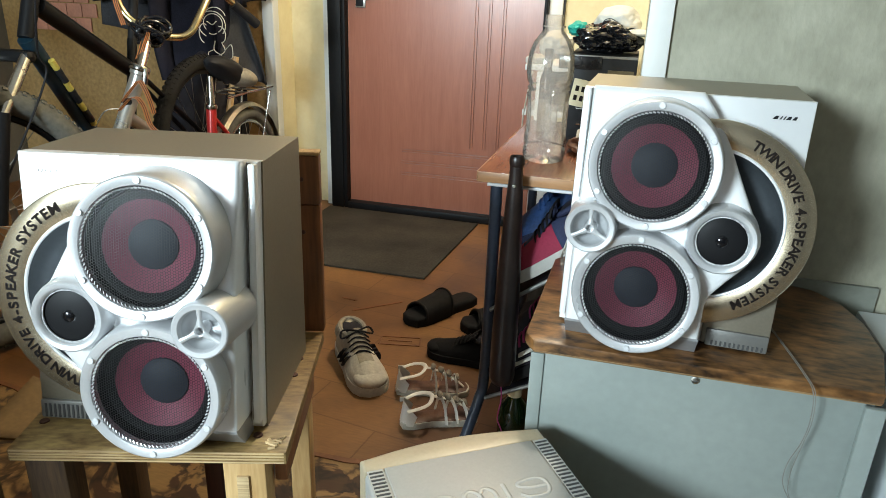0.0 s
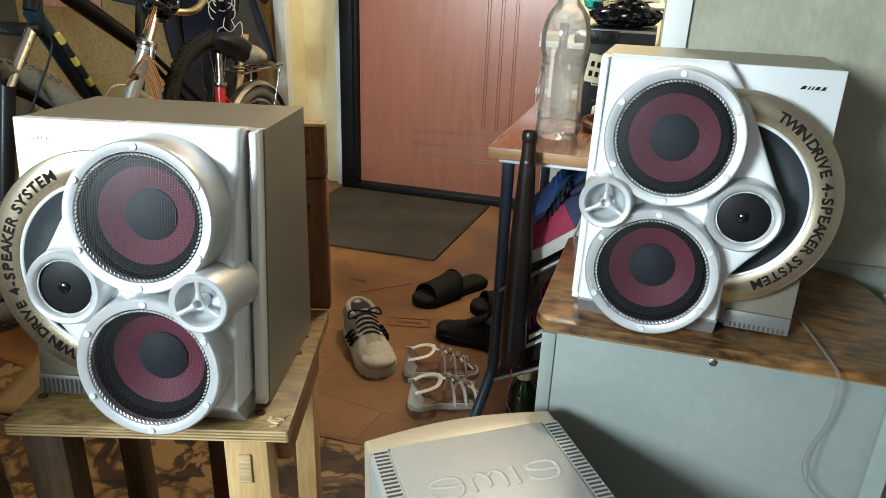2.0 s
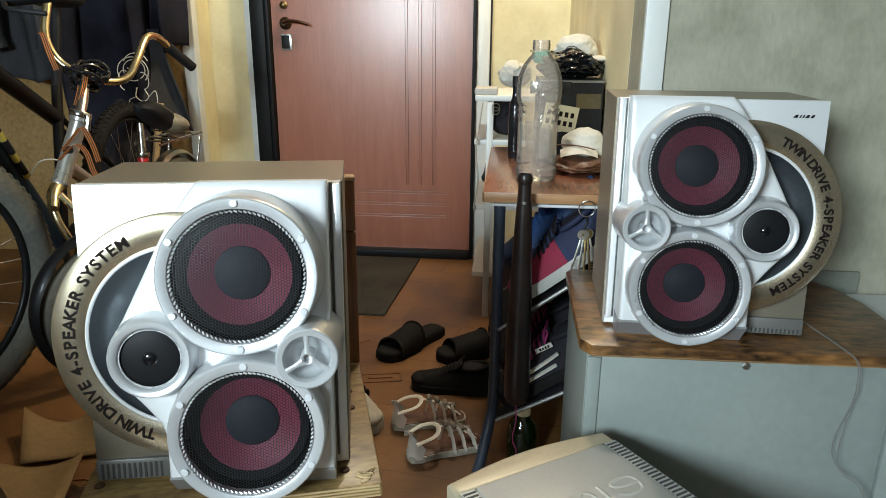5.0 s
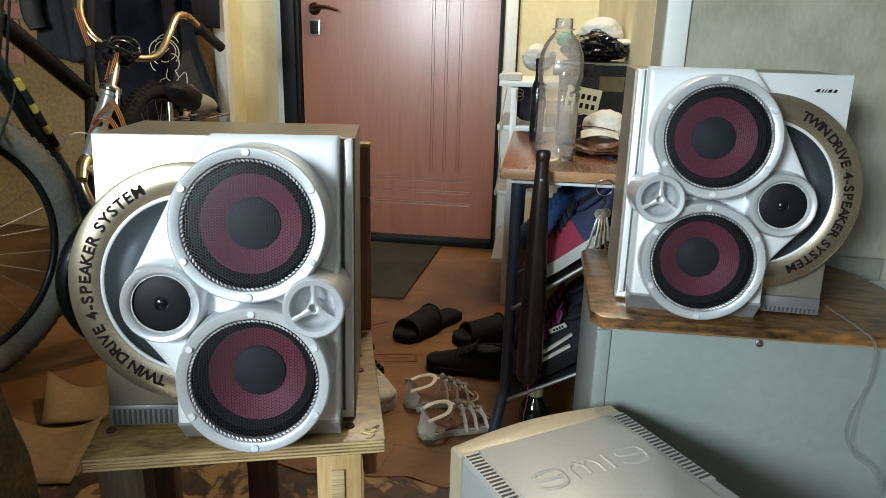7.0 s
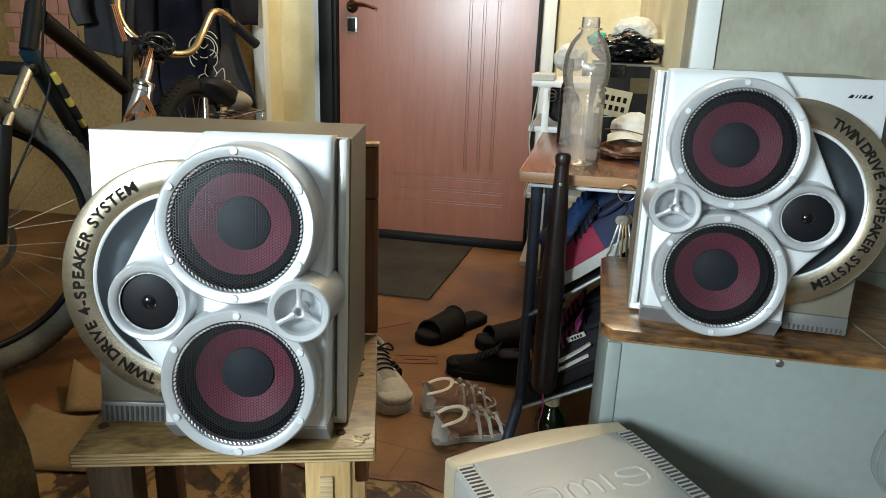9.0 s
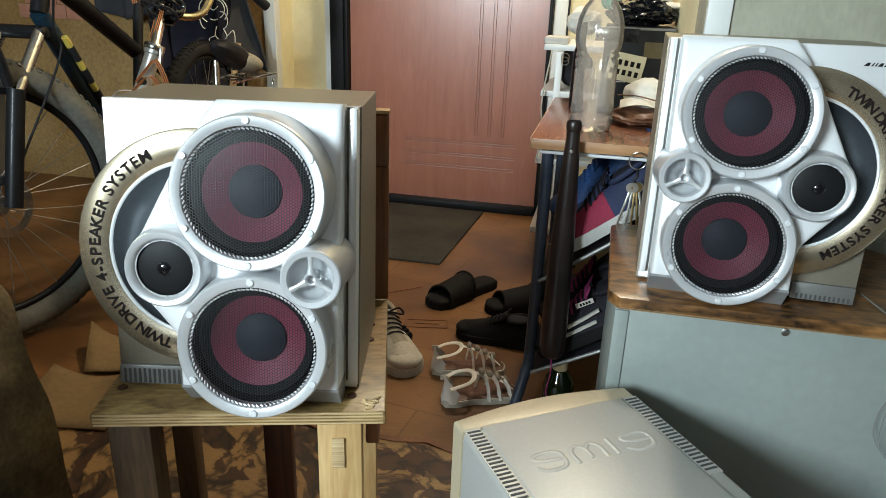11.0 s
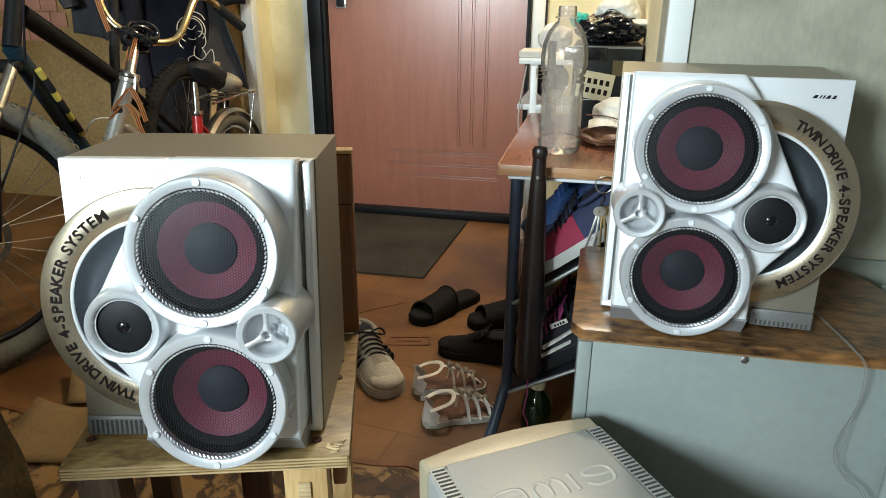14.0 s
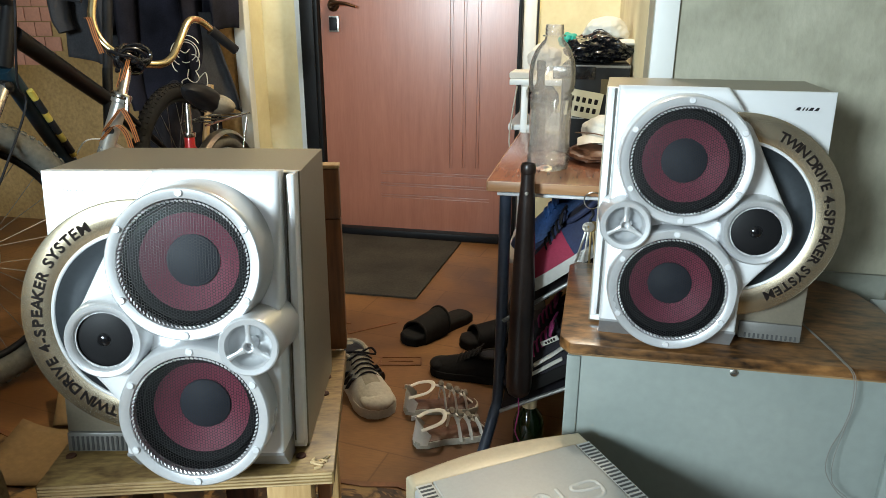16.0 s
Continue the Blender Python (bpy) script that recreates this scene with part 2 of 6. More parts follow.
CLEAR_CUP = glassy("clear_plastic_cup", (0.85, 0.87, 0.88), 0.08, 1.35, 0.2)
PET = glassy("clear_bottle_plastic", (1.0, 0.975, 0.94), 0.035, 1.22, 0.26)
GREEN_GLASS = glassy("green_bottle_glass", (0.04, 0.11, 0.025), 0.05, 1.45, 0.2)
PLY = wood("varnished_plywood", (0.34, 0.225, 0.085), (0.12, 0.066, 0.022), (3, 8, 8), 0.45, 5, 4, 0.15, 0.9)
PLY_EDGE = wood("plywood_edge", (0.62, 0.46, 0.25), (0.30, 0.18, 0.08), (1, 1, 40), 0.55, 4, 5)
PLY_EDGE_WORN = wood("worn_dark_plywood_edge", (0.36, 0.22, 0.10), (0.10, 0.05, 0.02), (1, 1, 60), 0.6, 4, 5)
PINE = wood("pine_timber", (0.60, 0.40, 0.18), (0.42, 0.24, 0.09), (12, 12, 1), 0.5, 3, 6, 0.1)
# same pine as PINE, with the armchair's shade put into its colour
PINE_SHADE = wood("shaded_brown_pine", (0.10, 0.055, 0.022), (0.04, 0.02, 0.008), (12, 12, 1), 0.6, 3, 6)
PINE_RED = wood("red_stained_plank", (0.26, 0.10, 0.035), (0.13, 0.045, 0.016), (12, 12, 1), 0.42, 3, 5, 0.2)
DARK_POST = wood("dark_stained_post", (0.10, 0.035, 0.02), (0.05, 0.018, 0.012), (12, 12, 1), 0.5, 3, 5)
CHEST_TOP = wood("stained_plywood_top", (0.27, 0.125, 0.042), (0.010, 0.005, 0.003), (2, 5, 5), 0.36, 4.2, 5, 0.25, 0.9)
CHEST_PAINT = material("pale_green_white_paint", (0.235, 0.268, 0.25), 0.42, 0, 0.06, 3, 70, 0.06, (0.27, 0.298, 0.275))
AMP_BODY = material("warm_grey_steel_lid", (0.45, 0.45, 0.425), 0.42, 0.15, 0.05, 3, 240, 0.05)
AMP_FRONT = material("beige_plastic_front", (0.50, 0.42, 0.29), 0.4, 0.1, 0.06, 4, 160, 0.04)
SLOT = material("slot_dark", (0.06, 0.06, 0.058), 0.7, 0, 0.1, 9, 80, 0.0)
WALLPAPER = material("beige_wallpaper", (0.345, 0.33, 0.245), 0.7, 0, 0.09, 12, 60, 0.7, (0.40, 0.382, 0.295), stretch=(1.6, 1, 0.8))
WALLPAPER_HALL = material("yellow_wallpaper", (0.76, 0.655, 0.39), 0.7, 0, 0.08, 6, 60, 0.2, (0.79, 0.71, 0.47))
WALL_BROWN = material("ochre_wall", (0.36, 0.185, 0.042), 0.75, 0, 0.32, 2.2, 60, 0.2, (0.33, 0.21, 0.085))
# very dark tone for unseen walls, so they bounce little light
WALL_DIM = material("dim_unseen_wall", (0.12, 0.10, 0.072), 0.75, 0, 0.1, 6, 60, 0.2)
WHITE_TRIM = material("white_gloss_trim", (0.80, 0.80, 0.77), 0.4, 0, 0.04, 6, 90, 0.04)
# unseen ceiling, greyed so that less light bounces back down
CEILING = material("dimmed_ceiling", (0.36, 0.35, 0.32), 0.85, 0, 0.04, 4, 80, 0.1)
DOOR_SKIN = wood("red_brown_door_film", (0.355, 0.132, 0.080), (0.30, 0.107, 0.064), (14, 14, 1), 0.34, 2, 7, 0.65, 0.08)
DOOR_BLACK = material("black_steel_frame", (0.009, 0.009, 0.0095), 0.45, 0, 0.15, 6, 120, 0.05)
MAT_GREY = material("grey_brown_door_mat", (0.05, 0.043, 0.034), 0.95, 0, 0.3, 5, 130, 0.6)
LINO_WOOD = lino("wood_print_linoleum", (0.25, 0.115, 0.036), (0.115, 0.048, 0.015), (0.1, 0.04, 0.015), False)
LINO_LEAF = lino("marbled_print_linoleum", (0.26, 0.15, 0.052), (0.05, 0.022, 0.008), (0.05, 0.018, 0.007), True)
INLAY = material("dark_printed_inlay", (0.16, 0.06, 0.022), 0.5, 0, 0.25, 12, 90, 0.05)
TABLE_TOP = wood("red_brown_laminate", (0.24, 0.09, 0.045), (0.15, 0.05, 0.028), (10, 1, 10), 0.25, 3, 5, 0.4)
TABLE_EDGE = wood("light_laminate_edge", (0.50, 0.27, 0.13), (0.38, 0.19, 0.085), (1, 10, 10), 0.4, 3, 5)
BLUE_TUBE = material("blue_grey_painted_tube", (0.05, 0.066, 0.10), 0.38, 0.1, 0.15, 10, 90, 0.06)
WHITE_WIRE = material("white_coated_wire", (0.75, 0.76, 0.76), 0.4, 0, 0.06, 10, 90, 0.03)
BAT_WOOD = material("dark_brown_lacquer", (0.010, 0.006, 0.0065), 0.34, 0, 0.3, 8, 60, 0.05, (0.018, 0.010, 0.008))
BRONZE = material("dark_bronze", (0.10, 0.055, 0.032), 0.3, 0.9, 0.2, 12, 90, 0.05)
STEEL = material("scratched_steel", (0.55, 0.54, 0.5), 0.3, 1.0, 0.2, 12, 90, 0.05)
BRASS = material("worn_brass", (0.36, 0.26, 0.12), 0.3, 1.0, 0.2, 12, 90, 0.05)
RUBBER = material("tyre_rubber", (0.085, 0.082, 0.072), 0.85, 0, 0.25, 6, 90, 0.3, (0.12, 0.115, 0.095))
BIKE_BLACK = material("black_bike_paint", (0.009, 0.009, 0.010), 0.42, 0, 0.2, 8, 90, 0.03, clear=0.08)
BIKE_TEAL = material("dark_teal_bike_paint", (0.010, 0.032, 0.05), 0.36, 0, 0.2, 8, 90, 0.03, clear=0.15)
BIKE_SILVER = material("silver_bike_paint", (0.62, 0.60, 0.56), 0.28, 0.8, 0.1, 8, 90, 0.03)
BIKE_RED = material("red_bike_paint", (0.42, 0.02, 0.02), 0.3, 0.1, 0.12, 8, 90, 0.03, clear=0.4)
YELLOW = material("yellow_plastic", (0.50, 0.40, 0.08), 0.45, 0, 0.15, 9, 90, 0.05)
CLOTH_NAVY = material("navy_cotton", (0.010, 0.010, 0.016), 0.9, 0, 0.3, 7, 200, 0.5, (0.018, 0.017, 0.026))
CLOTH_GREY = material("charcoal_cotton", (0.05, 0.05, 0.055), 0.9, 0, 0.25, 7, 200, 0.5)
CLOTH_BROWN = material("brown_mottled_throw", (0.085, 0.06, 0.028), 0.95, 0, 0.35, 14, 140, 0.8, (0.19, 0.138, 0.066))
CLOTH_WHITE = material("off_white_cotton", (0.72, 0.68, 0.60), 0.85, 0, 0.08, 9, 150, 0.4)
LEATHER = material("brown_leather", (0.11, 0.045, 0.022), 0.45, 0, 0.25, 12, 120, 0.3)
TEAL = material("teal_cloth", (0.02, 0.42, 0.33), 0.7, 0, 0.1, 9, 120, 0.2)
BIN_BAG = material("black_polythene", (0.012, 0.012, 0.014), 0.16, 0, 0.2, 20, 60, 0.6)
BOX_BLACK = material("black_card_box", (0.020, 0.020, 0.021), 0.5, 0, 0.2, 7, 90, 0.05)
CARD = material("brown_cardboard", (0.21, 0.13, 0.052), 0.8, 0, 0.15, 7, 90, 0.15)
PAPER = material("cream_paper_tag", (0.70, 0.63, 0.44), 0.75, 0, 0.06, 9, 90, 0.05)
PINK_PAPER = material("pink_brick_print", (0.50, 0.22, 0.14), 0.75, 0, 0.12, 9, 90, 0.05)
DARK_RUBBER = material("black_tyre_rubber", (0.02, 0.019, 0.018), 0.85, 0, 0.25, 6, 90, 0.3)
RIBBON = ribbon_stripes()
SHOE_PINK = material("crimson_mesh_fabric", (0.28, 0.022, 0.055), 0.8, 0, 0.12, 14, 200, 0.4)
SHOE_NAVY = material("navy_mesh_fabric", (0.022, 0.03, 0.075), 0.8, 0, 0.2, 14, 200, 0.4)
SHOE_BLUE = material("blue_synthetic_fabric", (0.025, 0.075, 0.22), 0.6, 0, 0.3, 14, 200, 0.4)
SHOE_BLACK = material("black_synthetic_fabric", (0.025, 0.023, 0.028), 0.8, 0, 0.2, 14, 200, 0.4)
SHOE_WHITE = material("dirty_white_leather", (0.78, 0.74, 0.67), 0.6, 0, 0.14, 12, 120, 0.2)
SHOE_PALE = material("pale_grey_suede", (0.50, 0.46, 0.38), 0.75, 0, 0.16, 12, 120, 0.3)
SHOE_GREY = material("worn_grey_leather", (0.30, 0.265, 0.20), 0.7, 0, 0.2, 12, 120, 0.3)
SOLE_WHITE = material("white_foam_sole", (0.52, 0.50, 0.46), 0.7, 0, 0.08, 12, 90, 0.1)
SOLE_BLACK = material("black_foam_sole", (0.011, 0.010, 0.0095), 0.75, 0, 0.2, 12, 90, 0.2)
SOLE_TAN = material("grey_tan_sole", (0.24, 0.20, 0.15), 0.8, 0, 0.15, 12, 90, 0.1)
LACE_PINK = material("magenta_laces", (0.30, 0.03, 0.13), 0.8, 0, 0.1, 20, 200, 0.2)
LACE_BLACK = material("black_laces", (0.015, 0.014, 0.016), 0.85, 0, 0.1, 20, 200, 0.2)
CABLE_GREY = material("grey_clear_cable", (0.20, 0.19, 0.17), 0.4, 0, 0.1, 20, 90, 0.02)


# ---------- mesh builders ----------
def part(name, bm, mat, parent=None, label="", smooth=True):
    me = bpy.data.meshes.new(name)
    bm.normal_update()
    bm.to_mesh(me)
    bm.free()
    me.materials.append(mat)
    if smooth:
        for p in me.polygons:
            p.use_smooth = True
        me.set_sharp_from_angle(angle=radians(38))
    ob = new(name, me)
    if parent is not None:
        ob.parent = parent
    if label:
        ob["label"] = label
    return ob


def thing(name, m, label, category, group="", kind=""):
    ob = new(name)
    ob.empty_display_size = 0.02
    ob.matrix_basis = m
    return tagged(ob, label, category, group, kind)


def box(cx, cy, cz, sx, sy, sz, bevel=0.0, rz=0.0, bm=None, seg=2):
    """A box by its centre and size, with rounded edges."""
    tmp = bmesh.new()
    bmesh.ops.create_cube(tmp, size=1)
    bmesh.ops.scale(tmp, vec=(sx, sy, sz), verts=tmp.verts)
    if bevel:
        bmesh.ops.bevel(tmp, geom=tmp.edges[:], offset=bevel, segments=seg, affect="EDGES", profile=0.5)
    bmesh.ops.transform(tmp, matrix=pose(cx, cy, cz, 0, 0, rz), verts=tmp.verts)
    return merge(bm, tmp)


def merge(bm, tmp, m=None):
    if m is not None:
        bmesh.ops.transform(tmp, matrix=m, verts=tmp.verts)
    if bm is None:
        return tmp
    me = bpy.data.meshes.new("tmp")
    tmp.to_mesh(me)
    tmp.free()
    bm.from_mesh(me)
    bpy.data.meshes.remove(me)
    return bm


def lathe(profile, seg=48, bm=None, m=None, close=False):
    """Turns a profile of (radius, height) round z."""
    tmp = bmesh.new()
    rings = []
    for r, h in profile:
        if r < 1e-6:
            rings.append([tmp.verts.new((0, 0, h))])
        else:
            rings.append([tmp.verts.new((r * math.cos(2 * math.pi * k / seg), r * math.sin(2 * math.pi * k / seg), h)) for k in range(seg)])
    pairs = list(zip(rings, rings[1:])) + ([(rings[-1], rings[0])] if close else [])
    for a, b in pairs:
        for k in range(seg):
            q = (k + 1) % seg
            if len(a) == 1 and len(b) == 1:
                continue
            if len(a) == 1:
                tmp.faces.new((a[0], b[k], b[q]))
            elif len(b) == 1:
                tmp.faces.new((a[k], a[q], b[0]))
            else:
                tmp.faces.new((a[k], a[q], b[q], b[k]))
    bmesh.ops.recalc_face_normals(tmp, faces=tmp.faces)
    return merge(bm, tmp, m)


def smooth_path(pts, n=6, closed=False):
    """Catmull-Rom through the points."""
    p = [Vector(q) for q in pts]
    out = []
    count = len(p) if closed else len(p) - 1
    for i in range(count):
        if closed:
            a, b, c, d = p[i - 1], p[i], p[(i + 1) % len(p)], p[(i + 2) % len(p)]
        else:
            b, c = p[i], p[i + 1]
            a = p[i - 1] if i else b - (c - b)
            d = p[i + 2] if i + 2 < len(p) else c + (c - b)
        for k in range(n):
            t = k / n
            out.append(0.5 * (2 * b + (c - a) * t + (2 * a - 5 * b + 4 * c - d) * t * t + (3 * b - a - 3 * c + d) * t ** 3))
    if not closed:
        out.append(p[-1].copy())
    return out


def tube(pts, r, seg=10, n=5, bm=None, closed=False, flat=1.0, straight=False):
    """A round or flattened bar along a smooth path; r is a number or one radius a given point."""
    path = [Vector(q) for q in pts] if straight else smooth_path(pts, n, closed)
    tmp = bmesh.new()
    rings = []
    up = None
    total = len(path)
    for i, q in enumerate(path):
        if closed:
            d = path[(i + 1) % total] - path[i - 1]
        else:
            d = path[min(i + 1, total - 1)] - path[max(i - 1, 0)]
        d.normalize()
        if up is None:
            up = Vector((0, 0, 1)) if abs(d.z) < 0.9 else Vector((1, 0, 0))
        side = d.cross(up).normalized()
        up = side.cross(d).normalized()
        if isinstance(r, (list, tuple)):
            f = i / max(1, total - 1) * (len(r) - 1)
            j = min(int(f), len(r) - 2)
            rr = r[j] + (r[j + 1] - r[j]) * (f - j)
        else:
            rr = r
        rings.append([tmp.verts.new(q + side * rr * math.cos(2 * math.pi * k / seg) + up * rr * flat * math.sin(2 * math.pi * k / seg)) for k in range(seg)])
    for a, b in list(zip(rings, rings[1:])) + ([(rings[-1], rings[0])] if closed else []):
        for k in range(seg):
            tmp.faces.new((a[k], a[(k + 1) % seg], b[(k + 1) % seg], b[k]))
    if not closed:
        tmp.faces.new(rings[0][::-1])
        tmp.faces.new(rings[-1])
    bmesh.ops.recalc_face_normals(tmp, faces=tmp.faces)
    return merge(bm, tmp)


def prism(outline, z0, z1, bevel=0.0, bm=None, m=None, seg=2):
    """An outline in x, y pulled up from z0 to z1, with a rounded upper edge."""
    tmp = bmesh.new()
    lo = [tmp.verts.new((x, y, z0)) for x, y in outline]
    hi = [tmp.verts.new((x, y, z1)) for x, y in outline]
    tmp.faces.new(lo[::-1])
    top = tmp.faces.new(hi)
    for k in range(len(lo)):
        q = (k + 1) % len(lo)
        tmp.faces.new((lo[k], lo[q], hi[q], hi[k]))
    bmesh.ops.recalc_face_normals(tmp, faces=tmp.faces)
    if bevel:
        bmesh.ops.bevel(tmp, geom=list(top.edges), offset=bevel, segments=seg, affect="EDGES", profile=0.5)
    return merge(bm, tmp, m)


def relief(xs, zs, depth, y0):
    """A sheet facing -y cut into cells by xs and zs; depth(x, z) sinks a cell, with walls between the levels."""
    bm = bmesh.new()
    mid = lambda a, k: (a[k] + a[k + 1]) / 2
    d = [[depth(mid(xs, i), mid(zs, j)) for j in range(len(zs) - 1)] for i in range(len(xs) - 1)]

    def quad(*c):
        bm.faces.new([bm.verts.new(v) for v in c])
    for i in range(len(xs) - 1):
        for j in range(len(zs) - 1):
            y = y0 + d[i][j]
            quad((xs[i], y, zs[j]), (xs[i + 1], y, zs[j]), (xs[i + 1], y, zs[j + 1]), (xs[i], y, zs[j + 1]))
            if i + 2 < len(xs) and abs(d[i + 1][j] - d[i][j]) > 1e-6:
                y2 = y0 + d[i + 1][j]
                quad((xs[i + 1], y, zs[j]), (xs[i + 1], y2, zs[j]), (xs[i + 1], y2, zs[j + 1]), (xs[i + 1], y, zs[j + 1]))
            if j + 2 < len(zs) and abs(d[i][j + 1] - d[i][j]) > 1e-6:
                y2 = y0 + d[i][j + 1]
                quad((xs[i], y, zs[j + 1]), (xs[i + 1], y, zs[j + 1]), (xs[i + 1], y2, zs[j + 1]), (xs[i], y2, zs[j + 1]))
    return bm


def cloth(nx, ny, shape):
    """A sheet of folds: shape(u, v) gives a place for u and v from 0 to 1."""
    bm = bmesh.new()
    g = [[bm.verts.new(shape(i / nx, j / ny)) for j in range(ny + 1)] for i in range(nx + 1)]
    for i in range(nx):
        for j in range(ny):
            bm.faces.new((g[i][j], g[i + 1][j], g[i + 1][j + 1], g[i][j + 1]))
    return bm


def lump(cx, cy, cz, sx, sy, sz, rough=0.25, freq=9.0, level=4, seed=0.0, sharp=False):
    """A crumpled soft heap."""
    bm = bmesh.new()
    bmesh.ops.create_icosphere(bm, subdivisions=level, radius=1)
    for v in bm.verts:
        n = noise.noise(v.co * freq * 0.35 + Vector((seed, seed * 2, 3)))
        k = noise.noise(v.co * freq + Vector((seed * 3, 1, seed)))
        if sharp:
            k = 0.5 - abs(k) * 2
        v.co = v.co * (1 + rough * n + rough * 0.5 * k)
        v.co = Vector((cx + v.co.x * sx, cy + v.co.y * sy, cz + max(v.co.z, -0.92) * sz))
    return bm


# ---------- the setting ----------
def wall(name, x0, x1, y0, y1, z0, z1, mat, label):
    return tagged(part(name, box((x0 + x1) / 2, (y0 + y1) / 2, (z0 + z1) / 2, x1 - x0, y1 - y0, z1 - z0), mat, smooth=False), label, "wall", kind="structure")


ROOM_L, ROOM_R, ROOM_B, TOP = -2.7, 1.9, -1.1, 2.5
tagged(part("floor", box(-0.4, 2.55, -0.05, 4.62, 1.9, 0.1), LINO_WOOD, smooth=False), "orange-brown linoleum floor printed like wood blocks", "floor", kind="structure")
tagged(part("floor_2", box(-0.4, 0.24, -0.05, 4.62, 2.72, 0.1), LINO_LEAF, smooth=False), "brown linoleum floor with a marbled leaf print", "floor", kind="structure")
seam = [(-1.6 + 0.07 * k, 1.6 + 0.012 * math.sin(k * 1.3) + 0.008 * math.sin(k * 3.1)) for k in range(33)]
edge = [(x, y + 0.006) for x, y in seam] + [(x, y - 0.006 - 0.004 * math.sin(k)) for k, (x, y) in reversed(list(enumerate(seam)))]
tagged(part("floor_trim", prism(edge, 0.0005, 0.003), INLAY), "worn dark seam between two linoleum sheets", "floor seam", kind="structure")
tagged(part("ceiling", box(-0.4, 1.18, TOP + 0.05, 4.82, 4.66, 0.1), CEILING, smooth=False), "unseen plain ceiling, greyed to cut bounced light", "ceiling", kind="structure")
wall("wall_right_of_hall", 0.312, 0.42, 1.87, 3.46, 0, TOP, WALLPAPER_HALL, "yellow wallpapered side wall of the hallway")
wall("wall_behind_chest", 0.312, ROOM_R, 1.745, 1.866, 0, TOP, WALLPAPER, "beige textured wallpaper wall behind the chest")
wall("wall_behind_bikes", ROOM_L, -1.243, 3.235, 3.46, 0, TOP, WALL_BROWN, "stained ochre wall behind the parked bicycles")
# both side walls stay out of view; dark colour lowers the ambient light
wall("wall_left", ROOM_L - 0.1, ROOM_L, ROOM_B, 3.46, 0, TOP, WALL_DIM, "unseen left wall of the room, darkened to cut bounced light")
wall("wall_right", ROOM_R, ROOM_R + 0.1, ROOM_B, 1.9, 0, TOP, WALL_DIM, "unseen right wall of the room, darkened to cut bounced light")
# door wall: pieces round the door opening
wall("wall_door_left", -1.243, -1.065, 3.405, 3.5, 0, TOP, WALLPAPER_HALL, "yellow wallpapered strip of wall beside the entrance door")
wall("wall_door_right", -0.008, 0.312, 3.405, 3.5, 0, TOP, WALLPAPER_HALL, "yellow wallpapered wall between entrance door and corner")
wall("wall_door_top", -1.065, -0.008, 3.405, 3.5, 2.12, TOP, WALLPAPER_HALL, "yellow wallpapered wall above the entrance door")
wall("wall_bike_return", -1.2428, -1.2385, 3.2785, 3.405, 0, TOP, WALLPAPER_HALL, "yellow wallpapered return of the wall beside the corner strip")
# window wall behind the camera, kept dark to hold down bounced light
wall("wall_window_left", ROOM_L, -1.27, ROOM_B - 0.12, ROOM_B, 0, TOP, WALL_DIM, "unseen wall beside the window, darkened to cut bounced light")
wall("wall_window_right", 0.43, ROOM_R, ROOM_B - 0.12, ROOM_B, 0, TOP, WALL_DIM, "unseen wall beside the window, darkened to cut bounced light")
wall("wall_window_low", -1.27, 0.43, ROOM_B - 0.12, ROOM_B, 0, 0.8, WALL_DIM, "unseen wall below the window, darkened to cut bounced light")
wall("wall_window_high", -1.27, 0.43, ROOM_B - 0.12, ROOM_B, 1.98, TOP, WALL_DIM, "unseen wall above the window, darkened to cut bounced light")
win = thing("window_1", pose(-0.42, ROOM_B - 0.06, 0.8), "white painted window frame in the back wall", "window", kind="structure")
part("window_sill", box(0, 0.1, 0.0, 1.7, 0.22, 0.03, 0.005), WHITE_TRIM, win)
for x in (-0.82, -0.46, 0.46, 0.82):
    part("window_frame", box(x, 0, 0.59, 0.06, 0.06, 1.17, 0.006), WHITE_TRIM, win)
for z in (0.04, 1.15):
    part("window_frame", box(0, 0, z, 1.7, 0.058, 0.06, 0.006), WHITE_TRIM, win)
for name, x, y, sx, sy, label in (
        ("trim_left_corner", -1.240, 3.252, 0.012, 0.05, "white plastic corner strip on the wall edge"),
        ("trim_right_corner", 0.3335, 1.7415, 0.041, 0.012, "white plastic corner strip on the wall edge")):
    tagged(part(name, box(x, y, 1.25, sx, sy, 2.5, 0.003), WHITE_TRIM), label, "trim", kind="structure")
tagged(part("trim_left_corner_face", box(-1.262, 3.2315, 1.25, 0.05, 0.008, 2.5, 0.002), WHITE_TRIM), "white plastic corner strip facing the room", "trim", kind="structure")

# entrance door
door = thing("door_1", pose(0, 0, 0), "closed red-brown entrance door with pressed grooves", "door", kind="structure")
xs = [-0.945]
for c in (-0.363, -0.305, -0.245):
    xs += [c - 0.010, c - 0.0045, c + 0.001, c + 0.0065]
xs += [-0.69, -0.19, -0.086]
xs = sorted(xs)
zs = [0.035]
for c in (0.189, 0.243, 0.297):
    zs += [c - 0.008, c - 0.003, c + 0.003, c + 0.008]
zs += [0.16, 0.33, 1.85, 2.05]
zs = sorted(zs)


